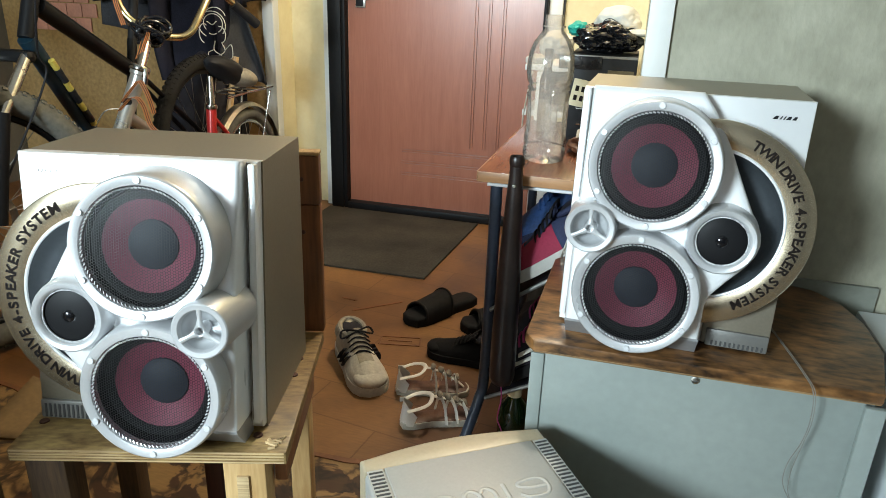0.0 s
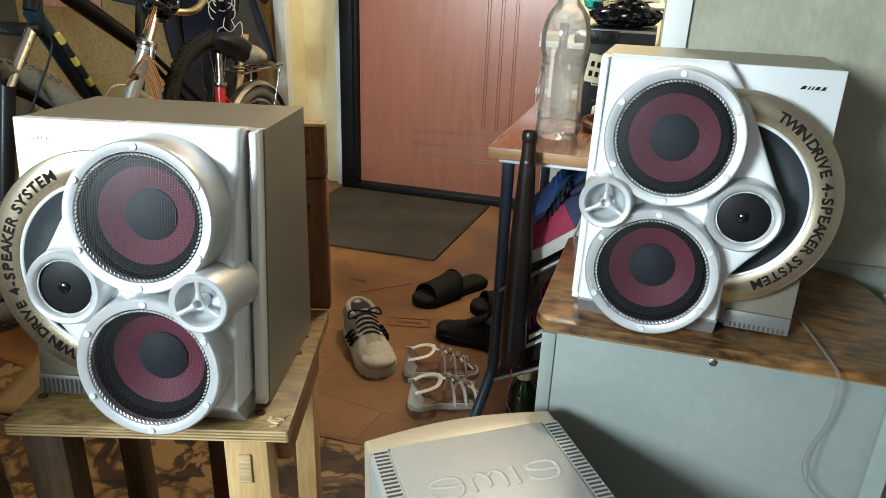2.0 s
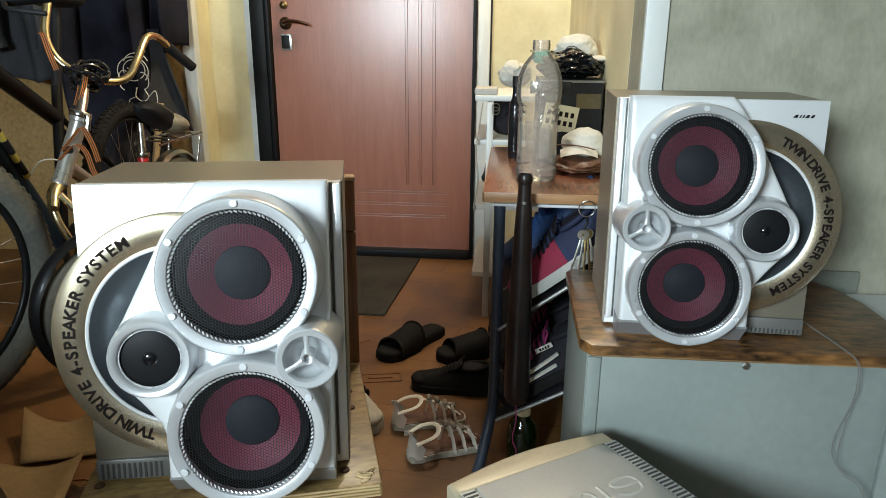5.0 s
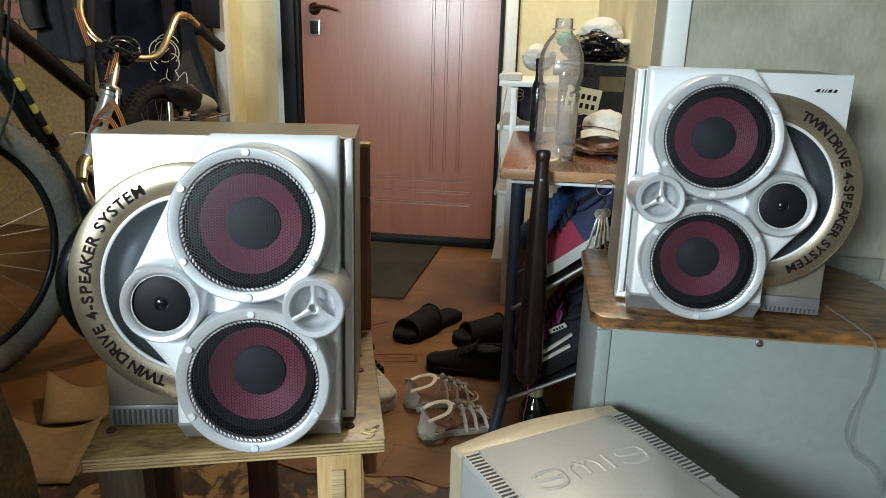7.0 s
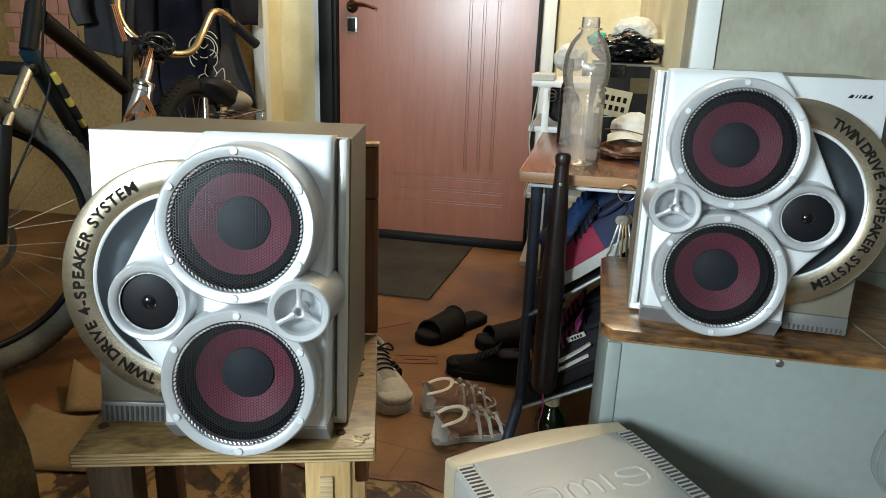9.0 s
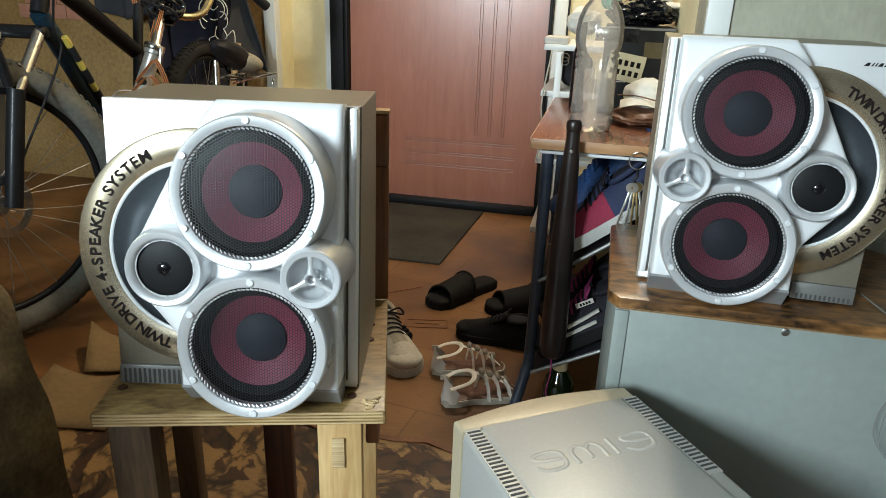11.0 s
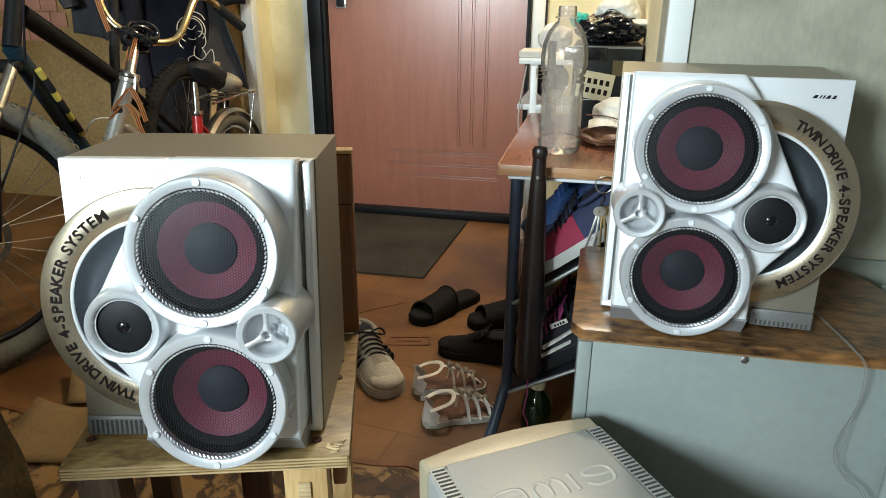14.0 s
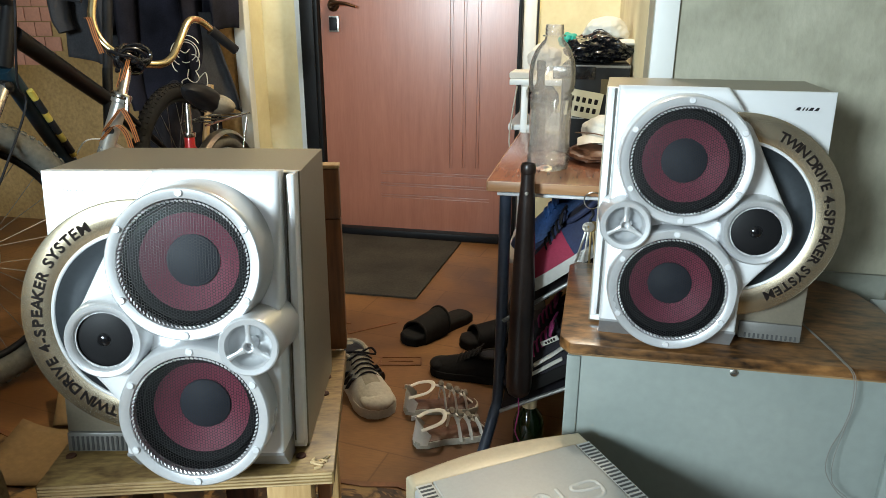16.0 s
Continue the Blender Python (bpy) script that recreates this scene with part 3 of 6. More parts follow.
def groove(x, z):
    v = any(c - 0.010 < x < c - 0.0045 or c + 0.001 < x < c + 0.0065 for c in (-0.363, -0.305, -0.245)) and 0.33 < z < 1.85
    h = any(c - 0.008 < z < c - 0.003 or c + 0.003 < z < c + 0.008 for c in (0.189, 0.243, 0.297)) and -0.69 < x < -0.19
    return 0.006 if v or h else 0.0


part("door_leaf", relief(xs, zs, groove, 3.363), DOOR_SKIN, door, smooth=False)
part("door_core", box(-0.5155, 3.3945, 1.0425, 0.859, 0.05, 2.015), DOOR_BLACK, door, smooth=False)
part("frame_side", box(-0.997, 3.372, 1.05, 0.062, 0.09, 2.1, 0.004), DOOR_BLACK, door, "black steel door frame")
part("frame_lip", box(-0.957, 3.362, 1.05, 0.018, 0.06, 2.1, 0.003), DOOR_BLACK, door)
part("frame_side", box(-0.0775, 3.372, 1.05, 0.015, 0.09, 2.1, 0.003), DOOR_BLACK, door)
part("frame_top", box(-0.5155, 3.372, 2.077, 0.859, 0.09, 0.05, 0.004), DOOR_BLACK, door)
part("threshold", box(-0.5155, 3.365, 0.017, 0.859, 0.09, 0.034, 0.004), DOOR_BLACK, door)
part("casing", box(-1.047, 3.385, 1.06, 0.034, 0.05, 2.12, 0.004), WHITE_TRIM, door, "white painted casing strip")
part("casing", box(-0.042, 3.385, 1.06, 0.054, 0.05, 2.12, 0.004), WHITE_TRIM, door, "white painted casing strip")
part("gap_line", box(-0.0115, 3.39, 1.06, 0.006, 0.04, 2.12), DOOR_BLACK, door)
ROT_Y = Matrix.Rotation(radians(90), 4, "X")
handle = part("door_handle", lathe([(0, 0), (0.026, 0), (0.026, 0.006), (0.02, 0.011), (0.012, 0.013), (0.011, 0.045), (0, 0.046)], 28, m=Matrix.Translation((-0.884, 3.363, 1.012)) @ ROT_Y), BRONZE, door, "dark bronze lever handle")
part("lever", tube([(-0.884, 3.322, 1.012), (-0.856, 3.318, 1.019), (-0.816, 3.32, 1.017), (-0.774, 3.326, 1.005)], [0.010, 0.011, 0.010, 0.008], 10, flat=0.75), BRONZE, handle)
plate = part("lock_plate", box(-0.884, 3.361, 0.936, 0.046, 0.006, 0.066, 0.002), STEEL, door, "steel keyhole plate")
part("lock_cover", box(-0.887, 3.3555, 0.936, 0.034, 0.006, 0.054, 0.002), BLACK, plate)
for dx in (-0.019, 0.019):
    for dz in (-0.028, 0.028):
        part("screw", lathe([(0.0035, 0), (0.003, 0.002), (0, 0.0025)], 8, m=Matrix.Translation((-0.884 + dx, 3.358, 0.936 + dz)) @ ROT_Y), STEEL, plate)
part("thumb_turn", lathe([(0.016, 0), (0.016, 0.01), (0.008, 0.016), (0, 0.017)], 20, m=Matrix.Translation((-0.888, 3.363, 1.085)) @ ROT_Y), BRASS, door)

mat_ob = tagged(part("door_mat", prism([(-1.03, 2.615), (-0.343, 2.622), (-0.303, 3.30), (-1.03, 3.31)], 0.001, 0.009, 0.003), MAT_GREY), "grey-brown flat door mat on the linoleum", "door mat")
bulb = thing("ceiling_bulb", pose(0.02, 2.68, 2.5), "bare bulb on a short cord in the hallway", "lamp")
part("cord", tube([(0, 0, 0), (0, 0, -0.18)], 0.003, 8, straight=True), WHITE_TRIM, bulb)
part("socket", lathe([(0.018, -0.23), (0.018, -0.18), (0.006, -0.175), (0, -0.175)], 20), WHITE_TRIM, bulb)


# ---------- loudspeakers ----------
def arc_text(text, radius, size, start, spread):
    """Bold letters standing outwards on a circle in the x, y plane, read clockwise over spread degrees."""
    bm = bmesh.new()
    deps = bpy.context.evaluated_depsgraph_get
    widths = {" ": 0.42, "-": 0.5, "I": 0.36, "W": 1.05, "M": 1.0}
    step = spread / sum(widths.get(ch, 0.76) for ch in text)
    ang = start
    for ch in text:
        w = widths.get(ch, 0.76)
        ang -= step * w / 2
        if ch != " ":
            cu = bpy.data.curves.new("letter", "FONT")
            cu.body, cu.size, cu.align_x, cu.extrude, cu.offset = ch, size, "CENTER", 0.0003, size * 0.024
            ob = new("letter", cu)
            bpy.context.view_layer.update()
            me = bpy.data.meshes.new_from_object(ob.evaluated_get(deps()))
            bpy.data.objects.remove(ob)
            me.transform(Matrix.Rotation(radians(ang - 90), 4, "Z") @ Matrix.Translation((0, radius - size * 0.36, 0)) @ Matrix.Diagonal((1.06, 1, 1, 1)))
            bm.from_mesh(me)
            bpy.data.meshes.remove(me)
        ang -= step * w / 2
    return bm


def hex_grille(radius, pitch, wire, dome):
    """Perforated round sheet: hexagonal holes with real bars between them, on a shallow dome."""
    s = pitch / math.sqrt(3)
    edges = {}
    cols = int(radius / (1.5 * s)) + 2
    rows = int(radius / pitch) + 2
    key = lambda x, y: (round(x * 2e5), round(y * 2e5))
    pts = {}
    for i in range(-cols, cols + 1):
        for j in range(-rows, rows + 1):
            cx, cy = 1.5 * s * i, pitch * (j + 0.5 * (i % 2))
            ring = [(cx + s * math.cos(radians(60 * k)), cy + s * math.sin(radians(60 * k))) for k in range(6)]
            for k in range(6):
                a, b = ring[k], ring[(k + 1) % 6]
                if max(math.hypot(*a), math.hypot(*b)) > radius:
                    continue
                e = tuple(sorted(((round(a[0], 5), round(a[1], 5)), (round(b[0], 5), round(b[1], 5)))))
                edges[e] = 1
    verts, faces = [], []
    z = lambda x, y: dome * (1 - (x * x + y * y) / radius ** 2)
    for (ax, ay), (bx, by) in edges:
        dx, dy = bx - ax, by - ay
        n = math.hypot(dx, dy)
        if n < 1e-6:
            continue
        ox, oy = -dy / n * wire / 2, dx / n * wire / 2
        k = len(verts)
        verts += [(ax + ox, ay + oy, z(ax, ay)), (ax - ox, ay - oy, z(ax, ay)), (bx - ox, by - oy, z(bx, by)), (bx + ox, by + oy, z(bx, by))]
        faces.append((k, k + 1, k + 2, k + 3))
    me = bpy.data.meshes.new("grille")
    me.from_pydata(verts, [], faces)
    me.materials.append(GRILLE)
    return me


GRILLE_MESH = hex_grille(0.0708, 0.0034, 0.00066, 0.004)
# the moulded front leans back about its upper edge; the places below lie in its plane: across, up, and how far proud
FRONT = Matrix.Translation((0, 0.36, 0.0178)) @ Matrix.Rotation(radians(-6), 4, "X") @ Matrix.Translation((0, -0.36, 0))
UP, LOW, TWEET, HORN, CRESCENT = (0.1938, 0.2655), (0.1955, 0.0880), (0.0945, 0.1750), (0.2649, 0.1766), (0.1215, 0.1865)
CREST = {UP: 0.088, LOW: 0.0908, TWEET: 0.0786, HORN: 0.1036}


def between(points, v):
    """The value at v on a line through points, whose first numbers fall."""
    for (a, p), (b, q) in zip(points, points[1:]):
        if v >= b:
            return p + (q - p) * (a - v) / (a - b)
    return points[-1][1]


RISE = ((0.363, 0.0240), (0.30, 0.034), (0.25, 0.045), (0.20, 0.053), (0.15, 0.057), (0.08, 0.060), (0.028, 0.060))
BAFFLE_EDGE = ((0.363, 0.1415), (0.345, 0.128), (0.3105, 0.106), (0.26, 0.0830), (0.214, 0.0610), (0.198, 0.0515), (0.185, 0.0455), (0.170, 0.0440), (0.155, 0.0480), (0.140, 0.0570), (0.115, 0.0790), (0.092, 0.0970), (0.078, 0.1010), (0.028, 0.1010))


def baffle_sheet(X):
    """The swelling baffle between the front panel and the driver rings, with rounded edges."""
    bm = bmesh.new()
    ys = [0.363, 0.3605] + [0.355 - 0.00545 * k for k in range(61)]
    rows = []
    for n, y in enumerate(ys):
        a, b, w = between(BAFFLE_EDGE, y), 0.289, between(RISE, y)
        drop = (0.004, 0.0012)[n] if n < 2 else 0.0
        cols = [(a, -0.005), (a, w - 0.006), (a + 0.0008, w - 0.003), (a + 0.0025, w - 0.0008), (a + 0.005, w)]
        cols += [(a + 0.005 + (b - a - 0.010) * k / 32, w) for k in range(1, 32)]
        cols += [(b - 0.005, w), (b - 0.0025, w - 0.0008), (b - 0.0008, w - 0.003), (b, w - 0.006), (b, -0.005)]
        rows.append([bm.verts.new((X(x), y, z - (drop if z > 0 else 0))) for x, z in cols])
    holes = ((UP, 0.0765), (LOW, 0.0765), (TWEET, 0.037))
    for p, q in zip(rows, rows[1:]):
        for k in range(len(p) - 1):
            mid = (p[k].co + q[k + 1].co) / 2
            if not any(math.hypot(mid.x - X(c[0]), mid.y - c[1]) < r for c, r in holes):
                bm.faces.new((p[k], p[k + 1], q[k + 1], q[k]))
    bm.faces.new(rows[0])
    bm.faces.new(rows[-1][::-1])
    bmesh.ops.recalc_face_normals(bm, faces=bm.faces)
    return bm


def speaker(name, m, hand, label):
    """hand 1: the crescent on the left; -1: mirrored. Local x runs across the front, y up, z forwards."""
    sp = thing(name, m, label, "loudspeaker", "pair of loudspeakers")
    X = lambda x: hand * (x - 0.15)
    at = lambda c, z: FRONT @ Matrix.Translation((X(c[0]), c[1], z))

    def fpart(name, bm, mat, parent=sp, label="", smooth=True):
        bmesh.ops.transform(bm, matrix=FRONT, verts=bm.verts)
        return part(name, bm, mat, parent, label, smooth)

    # wooden cabinet with a leaning front edge
    side = [(0.0, 0.042), (0.358, 0.004), (0.358, -0.170), (0.0, -0.170)]
    across = Matrix(((0, 0, 1, 0), (1, 0, 0, 0), (0, 1, 0, 0), (0, 0, 0, 1)))
    x0, x1 = sorted((X(0.0005), X(0.3055)))
    part("cabinet", prism(side, x0, x1, 0.0, m=across), CABINET, sp, "grey-brown vinyl covered wooden cabinet", smooth=False)
    # moulded front panel with cut lower corner
    front = [(X(x), y) for x, y in ((0.001, 0.3605), (0.3035, 0.3605), (0.3035, 0.004), (0.012, 0.004), (0.001, 0.03))]
    fpart("front_panel", prism(front, -0.028, 0.0, 0.003), SILVER, sp, "pale silver moulded front panel")
    fpart("side_strip", box(X(0.2985), 0.187, 0.004, 0.0100, 0.344, 0.016, 0.003), SILVER)
    fpart("strip_groove", box(X(0.2918), 0.187, 0.0006, 0.0034, 0.344, 0.002), SILVER_DARK)
    # silver panel in the dark cabinet colour, for the shade below the crescent
    fpart("lower_panel", box(X(0.0475), 0.052, 0.0005, 0.092, 0.095, 0.005, 0.002), CABINET, sp, "silver lower panel, darkened to grey-beige for shade")
    vh = 0.019 if hand > 0 else 0.007
    vents = fpart("vent_panel", box(X(0.045), 0.016, 0.004, 0.085, 0.026, 0.008, 0.002), SILVER_DARK)
    for k in range(12):
        fpart("vent_slot", box(X(0.010 + 0.0062 * k), 0.005 + vh / 2, 0.0078, 0.0028, vh, 0.002), SLOT, vents)
    # twin-woofer baffle: a wedge that swells towards its foot
    fpart("baffle", baffle_sheet(X), SILVER, sp, "raised silver baffle round the two woofers")
    foot = bmesh.new()
    top, low = 0.060, 0.030
    ends = []
    for x in (X(0.1012), X(0.2888)):
        ends.append([foot.verts.new((x, y, z)) for y, z in ((0.0278, -0.004), (0.0278, top - 0.001), (0.024, top - 0.0015), (-0.003, low), (-0.003, -0.004))])
    for k in range(5):
        q = (k + 1) % 5
        foot.faces.new((ends[0][k], ends[0][q], ends[1][q], ends[1][k]))
    foot.faces.new(ends[0])
    foot.faces.new(ends[1][::-1])
    bmesh.ops.recalc_face_normals(foot, faces=foot.faces)
    # darker grey stands for the shade under the baffle
    fpart("baffle_foot", foot, FOOT_SHADE, sp, "silver chamfered foot of the baffle, shade put into its grey")
    # woofers: deep flared collars, the upper one leaning back a little more
    for c, lean, sink in ((UP, -3, 0.014), (LOW, 0, 0.020)):
        ring = at(c, CREST[c]) @ Matrix.Rotation(radians(lean), 4, "X")
        collar = part("collar", lathe([(0.0945, -0.066), (0.0905, -0.052), (0.0885, -0.036), (0.0872, -0.020), (0.0862, -0.006), (0.0850, -0.0012), (0.0835, 0), (0.0770, -0.0004), (0.0734, -0.0018), (0.0720, -0.006), (0.0716, -0.02)], 96, m=ring), RING_GREY, sp, "silver-grey ring screwed round the woofer")
        for k in range(6):
            a = radians(90 + 60 * k)
            part("ring_screw", lathe([(0.0044, 0), (0.0042, 0.0014), (0.0036, 0.002), (0, 0.0021)], 14, m=ring @ Matrix.Translation((0.079 * math.cos(a), 0.079 * math.sin(a), -0.0006))), SCREW_WHITE, collar, "pale plastic screw cap")
        z = -0.005 - sink
        part("surround", lathe([(0.0726, -0.005), (0.0720, -0.014), (0.0690, z - 0.004), (0.0655, z + 0.002), (0.0605, z + 0.001), (0.0560, z - 0.003)], 64, m=ring), CLOTH_BLACK, sp, "black rubber woofer surround")
        part("cone", lathe([(0.0562, z - 0.003), (0.044, z - 0.010), (0.0300, z - 0.017)], 64, m=ring), CONE_RED, sp, "dark red woofer cone")
        part("dust_cap", lathe([(0.0304, z - 0.017), (0.0298, z - 0.014), (0.022, z - 0.0095), (0.010, z - 0.007), (0, z - 0.006)], 48, m=ring), DOME, sp, "dark blue-grey dust cap")
        g = new("grille", GRILLE_MESH)
        g.parent, g.matrix_basis = sp, ring @ Matrix.Translation((0, 0, -0.0055))
        g["label"] = "black perforated metal grille"
        beads = bmesh.new()
        for k in range(90):
            a = 2 * math.pi * k / 90
            b = a + 2 * math.pi * 0.62 / 90
            p, q = (0.0698 * math.cos(a), 0.0698 * math.sin(a), -0.0046), (0.0714 * math.cos(b), 0.0714 * math.sin(b), -0.0030)
            tube([p, q], 0.0011, 5, bm=beads, straight=True)
        part("grille_rim", merge(None, beads, ring), WIRE_RIM, sp, "bright crimped wire rim")
    # tweeter behind a fine black mesh
    m_tw = at(TWEET, CREST[TWEET])
    tw = part("tweeter_ring", lathe([(0.0500, -0.046), (0.0480, -0.024), (0.0455, -0.008), (0.0438, -0.002), (0.0422, 0), (0.0372, -0.0006), (0.0345, -0.003), (0.0330, -0.007), (0.0326, -0.016)], 64, m=m_tw), RING_GREY, sp, "silver-grey tweeter ring")
    part("tweeter_plate", lathe([(0.0328, -0.009), (0.028, -0.0075), (0.020, -0.0060), (0.010, -0.0052), (0, -0.0050)], 48, m=m_tw), TWEETER_MESH, tw, "black tweeter mesh")
    part("tweeter_dome", lathe([(0.0085, -0.0056), (0.0078, -0.0040), (0.006, -0.0028), (0.003, -0.0020), (0, -0.0018)], 32, m=m_tw), TWEETER_BLACK, tw, "glossy black tweeter dome")
    part("tweeter_mesh_rim", lathe([(0.0325 + 0.0008 * math.cos(t), -0.0062 + 0.0008 * math.sin(t)) for t in [k * math.pi / 3 for k in range(6)]], 64, m=m_tw, close=True), WIRE_RIM, tw)
    # small horn with a three-armed guard
    m_hn = at(HORN, CREST[HORN])
    hn = part("horn_barrel", lathe([(0.0385, -0.090), (0.0365, -0.074), (0.0352, -0.050), (0.0344, -0.006), (0.0334, -0.0012), (0.0318, 0), (0.0264, -0.0006), (0.0246, -0.003), (0.0240, -0.007)], 64, m=m_hn), RING_GREY, sp, "silver barrel of the small horn tweeter")
    part("horn_throat", lathe([(0.0242, -0.006), (0.0235, -0.013), (0.020, -0.018), (0.010, -0.022), (0.006, -0.027), (0, -0.028)], 48, m=m_hn), HORN_GREY, hn)
    for a in (90, 210, 330):
        ca, sa = math.cos(radians(a)), math.sin(radians(a))
        arm = tube([(0.006 * ca, 0.006 * sa, -0.003), (0.015 * ca, 0.015 * sa, -0.0024), (0.0262 * ca, 0.0262 * sa, -0.0018)], [0.0046, 0.0026, 0.0034], 10, flat=0.5)
        part("guard_arm", merge(None, arm, m_hn), RING_GREY, hn)
    part("guard_hub", lathe([(0.0076, -0.020), (0.0076, -0.003), (0.0060, -0.0012), (0.0046, -0.002), (0.0042, -0.010), (0, -0.010)], 24, m=m_hn), RING_GREY, hn)
    # crescent: brushed band round a deep bowl
    bm = bmesh.new()
    prof = [(0.1065, 0.026), (0.1073, 0.0298), (0.1090, 0.0310), (0.1428, 0.0310), (0.1441, 0.0300), (0.1446, 0.026), (0.1441, 0.008), (0.134, -0.004)]
    a0, a1, n = 78, 266, 64
    rows = []
    for k in range(n + 1):
        a = radians(a0 + (a1 - a0) * k / n)
        rows.append([bm.verts.new((X(CRESCENT[0] + r * math.cos(a)), CRESCENT[1] + r * math.sin(a), w)) for r, w in prof])
    for p, q in zip(rows, rows[1:]):
        for k in range(len(prof) - 1):
            bm.faces.new((p[k], p[k + 1], q[k + 1], q[k]))
    bm.faces.new(rows[0])
    bm.faces.new(rows[-1][::-1])
    bmesh.ops.recalc_face_normals(bm, faces=bm.faces)
    band = fpart("crescent_band", bm, BRUSHED, sp, "brushed metal crescent band with dark lettering")
    part("bowl", lathe([(0.1077, 0.0305), (0.1060, 0.0275), (0.1025, 0.020), (0.096, 0.012), (0.088, 0.006), (0.076, 0.0030), (0.062, 0.002), (0.05, 0.002)], 96, m=at(CRESCENT, 0)), BOWL, sp, "blue-grey concave bowl inside the crescent")
    lip = lathe([(0.1061 + 0.0022 * math.cos(t), 0.0302 + 0.0022 * math.sin(t)) for t in [k * math.pi / 4 for k in range(8)]], 96, m=at(CRESCENT, 0), close=True)
    part("bowl_lip", lip, SILVER, sp)
    txt = arc_text("TWIN DRIVE 4-SPEAKER SYSTEM", 0.1252, 0.0182, 251 if hand > 0 else 67, 136 if hand > 0 else 130)
    part("lettering", merge(None, txt, at(CRESCENT, 0.0316)), INK, band, "dark lettering along the band", smooth=False)
    # small emblem drawn as plain bars; paler on the left speaker for glare
    for k, (dx, w) in enumerate(((-0.010, 0.006), (-0.0045, 0.002), (-0.001, 0.002), (0.0035, 0.0055), (0.0095, 0.005))):
        em = prism([(X(0.036) + dx * 1.2 + w * (q - 0.5) + 0.5 * p, 0.337 + p) for q, p in ((0, -0.0022), (1, -0.0022), (0.9, 0.0022), (0.3, 0.0022))], 0.0002, 0.0012)
        fpart("emblem_bar", em, RING_GREY if hand > 0 else BLACK, smooth=False)
    return sp


UPRIGHT = Matrix.Rotation(radians(90), 4, "X")
LEFT_AT = Matrix.Translation((-0.2789, 1.1675, 0.4065)) @ Matrix.Rotation(radians(-0.9), 4, "X") @ Matrix.Rotation(radians(12.82), 4, "Z")
RIGHT_AT = Matrix.Translation((0.3917, 1.4987, 0.4895)) @ Matrix.Rotation(radians(0.9), 4, "X") @ Matrix.Rotation(radians(-2.35), 4, "Z")
speaker("loudspeaker", LEFT_AT @ UPRIGHT, 1, "silver bookshelf loudspeaker with two maroon woofers on a plywood chair")
speaker("loudspeaker", RIGHT_AT @ UPRIGHT, -1, "silver bookshelf loudspeaker with two maroon woofers on a wooden chest")

# ---------- plywood chair under one loudspeaker ----------
CH = math.degrees(math.atan2(0.102, 0.332))
chair = thing("wooden_chair", pose(-0.408, 1.013, 0.005, 0, 0, CH), "home-made plywood and pine chair with a red-brown plank back", "chair")
W_, D_ = 0.356, 0.335
part("seat", box(W_ / 2, D_ / 2, 0.3905, W_, D_, 0.019, 0.0025), PLY, chair, "scuffed varnished plywood seat")
for k in range(4):
    part("ply_layer", box(W_ / 2, -0.0002, 0.3845 + 0.0045 * k, W_ - 0.006, 0.0012, 0.0022), PLY_EDGE, chair)
# left legs use the darkened pine in place of real shade
for x, y, mat, sx in ((0.298, 0.030, PINE, 0.056), (0.040, 0.030, PINE_SHADE, 0.052), (0.322, 0.270, PINE, 0.034), (0.020, 0.270, PINE_SHADE, 0.034)):
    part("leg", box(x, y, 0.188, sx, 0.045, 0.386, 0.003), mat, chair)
part("rear_post", box(0.170, 0.285, 0.188, 0.048, 0.03, 0.386, 0.003), DARK_POST, chair, "dark stained centre post")
part("apron", box(0.3385, 0.155, 0.352, 0.018, 0.23, 0.058, 0.003), PINE_RED, chair)
for z, h, mat in ((0.5155, 0.231, PINE_RED), (0.6725, 0.081, PINE_RED)):
    part("back_plank", box(W_ / 2 - 0.001, D_ + 0.012, z, W_ + 0.004, 0.024, h, 0.003), mat, chair, "red-brown stained back plank")
part("back_cap", box(W_ / 2, D_ + 0.012, 0.717, W_ + 0.004, 0.026, 0.006, 0.002), PINE, chair)
for x, y in ((0.312, 0.036), (0.018, 0.060), (0.331, 0.19), (0.331, 0.24)):
    part("screw_head", lathe([(0.0065, 0), (0.006, 0.0018), (0.002, 0.0012), (0, 0.0012)], 12, m=Matrix.Translation((x, y, 0.4002))), DARK_POST, chair)
for z in (0.585, 0.675):
    part("screw_head", lathe([(0.004, 0), (0.0035, 0.0012), (0, 0.0012)], 12, m=Matrix.Translation((0.328, D_ - 0.0005, z)) @ UPRIGHT), DARK_POST, chair)
part("leg_plug", box(0.296, 0.006, 0.335, 0.016, 0.004, 0.045, 0.001), PLY_EDGE, chair)
for k in range(9):
    part("splinter", box(0.326 + 0.02 * random.random(), 0.006 + 0.022 * random.random(), 0.401, 0.012 * random.random() + 0.004, 0.003, 0.003, 0.0006, rz=random.uniform(-60, 60)), PLY_EDGE, chair)

# ---------- chest under the other loudspeaker ----------
chest = thing("wooden_chest", pose(0.005, 0.006, 0.0045), "pale green painted chest with a stained plywood lid", "chest")
lid = [(0.204, 1.364), (0.672, 1.370), (0.706, 1.50), (0.706, 1.60), (0.688, 1.675), (0.655, 1.722), (0.62, 1.735), (0.205, 1.735), (0.192, 1.715), (0.188, 1.388)]
part("lid", prism(lid, 0.4695, 0.485, 0.003), CHEST_TOP, chest, "worn brown-stained plywood lid")
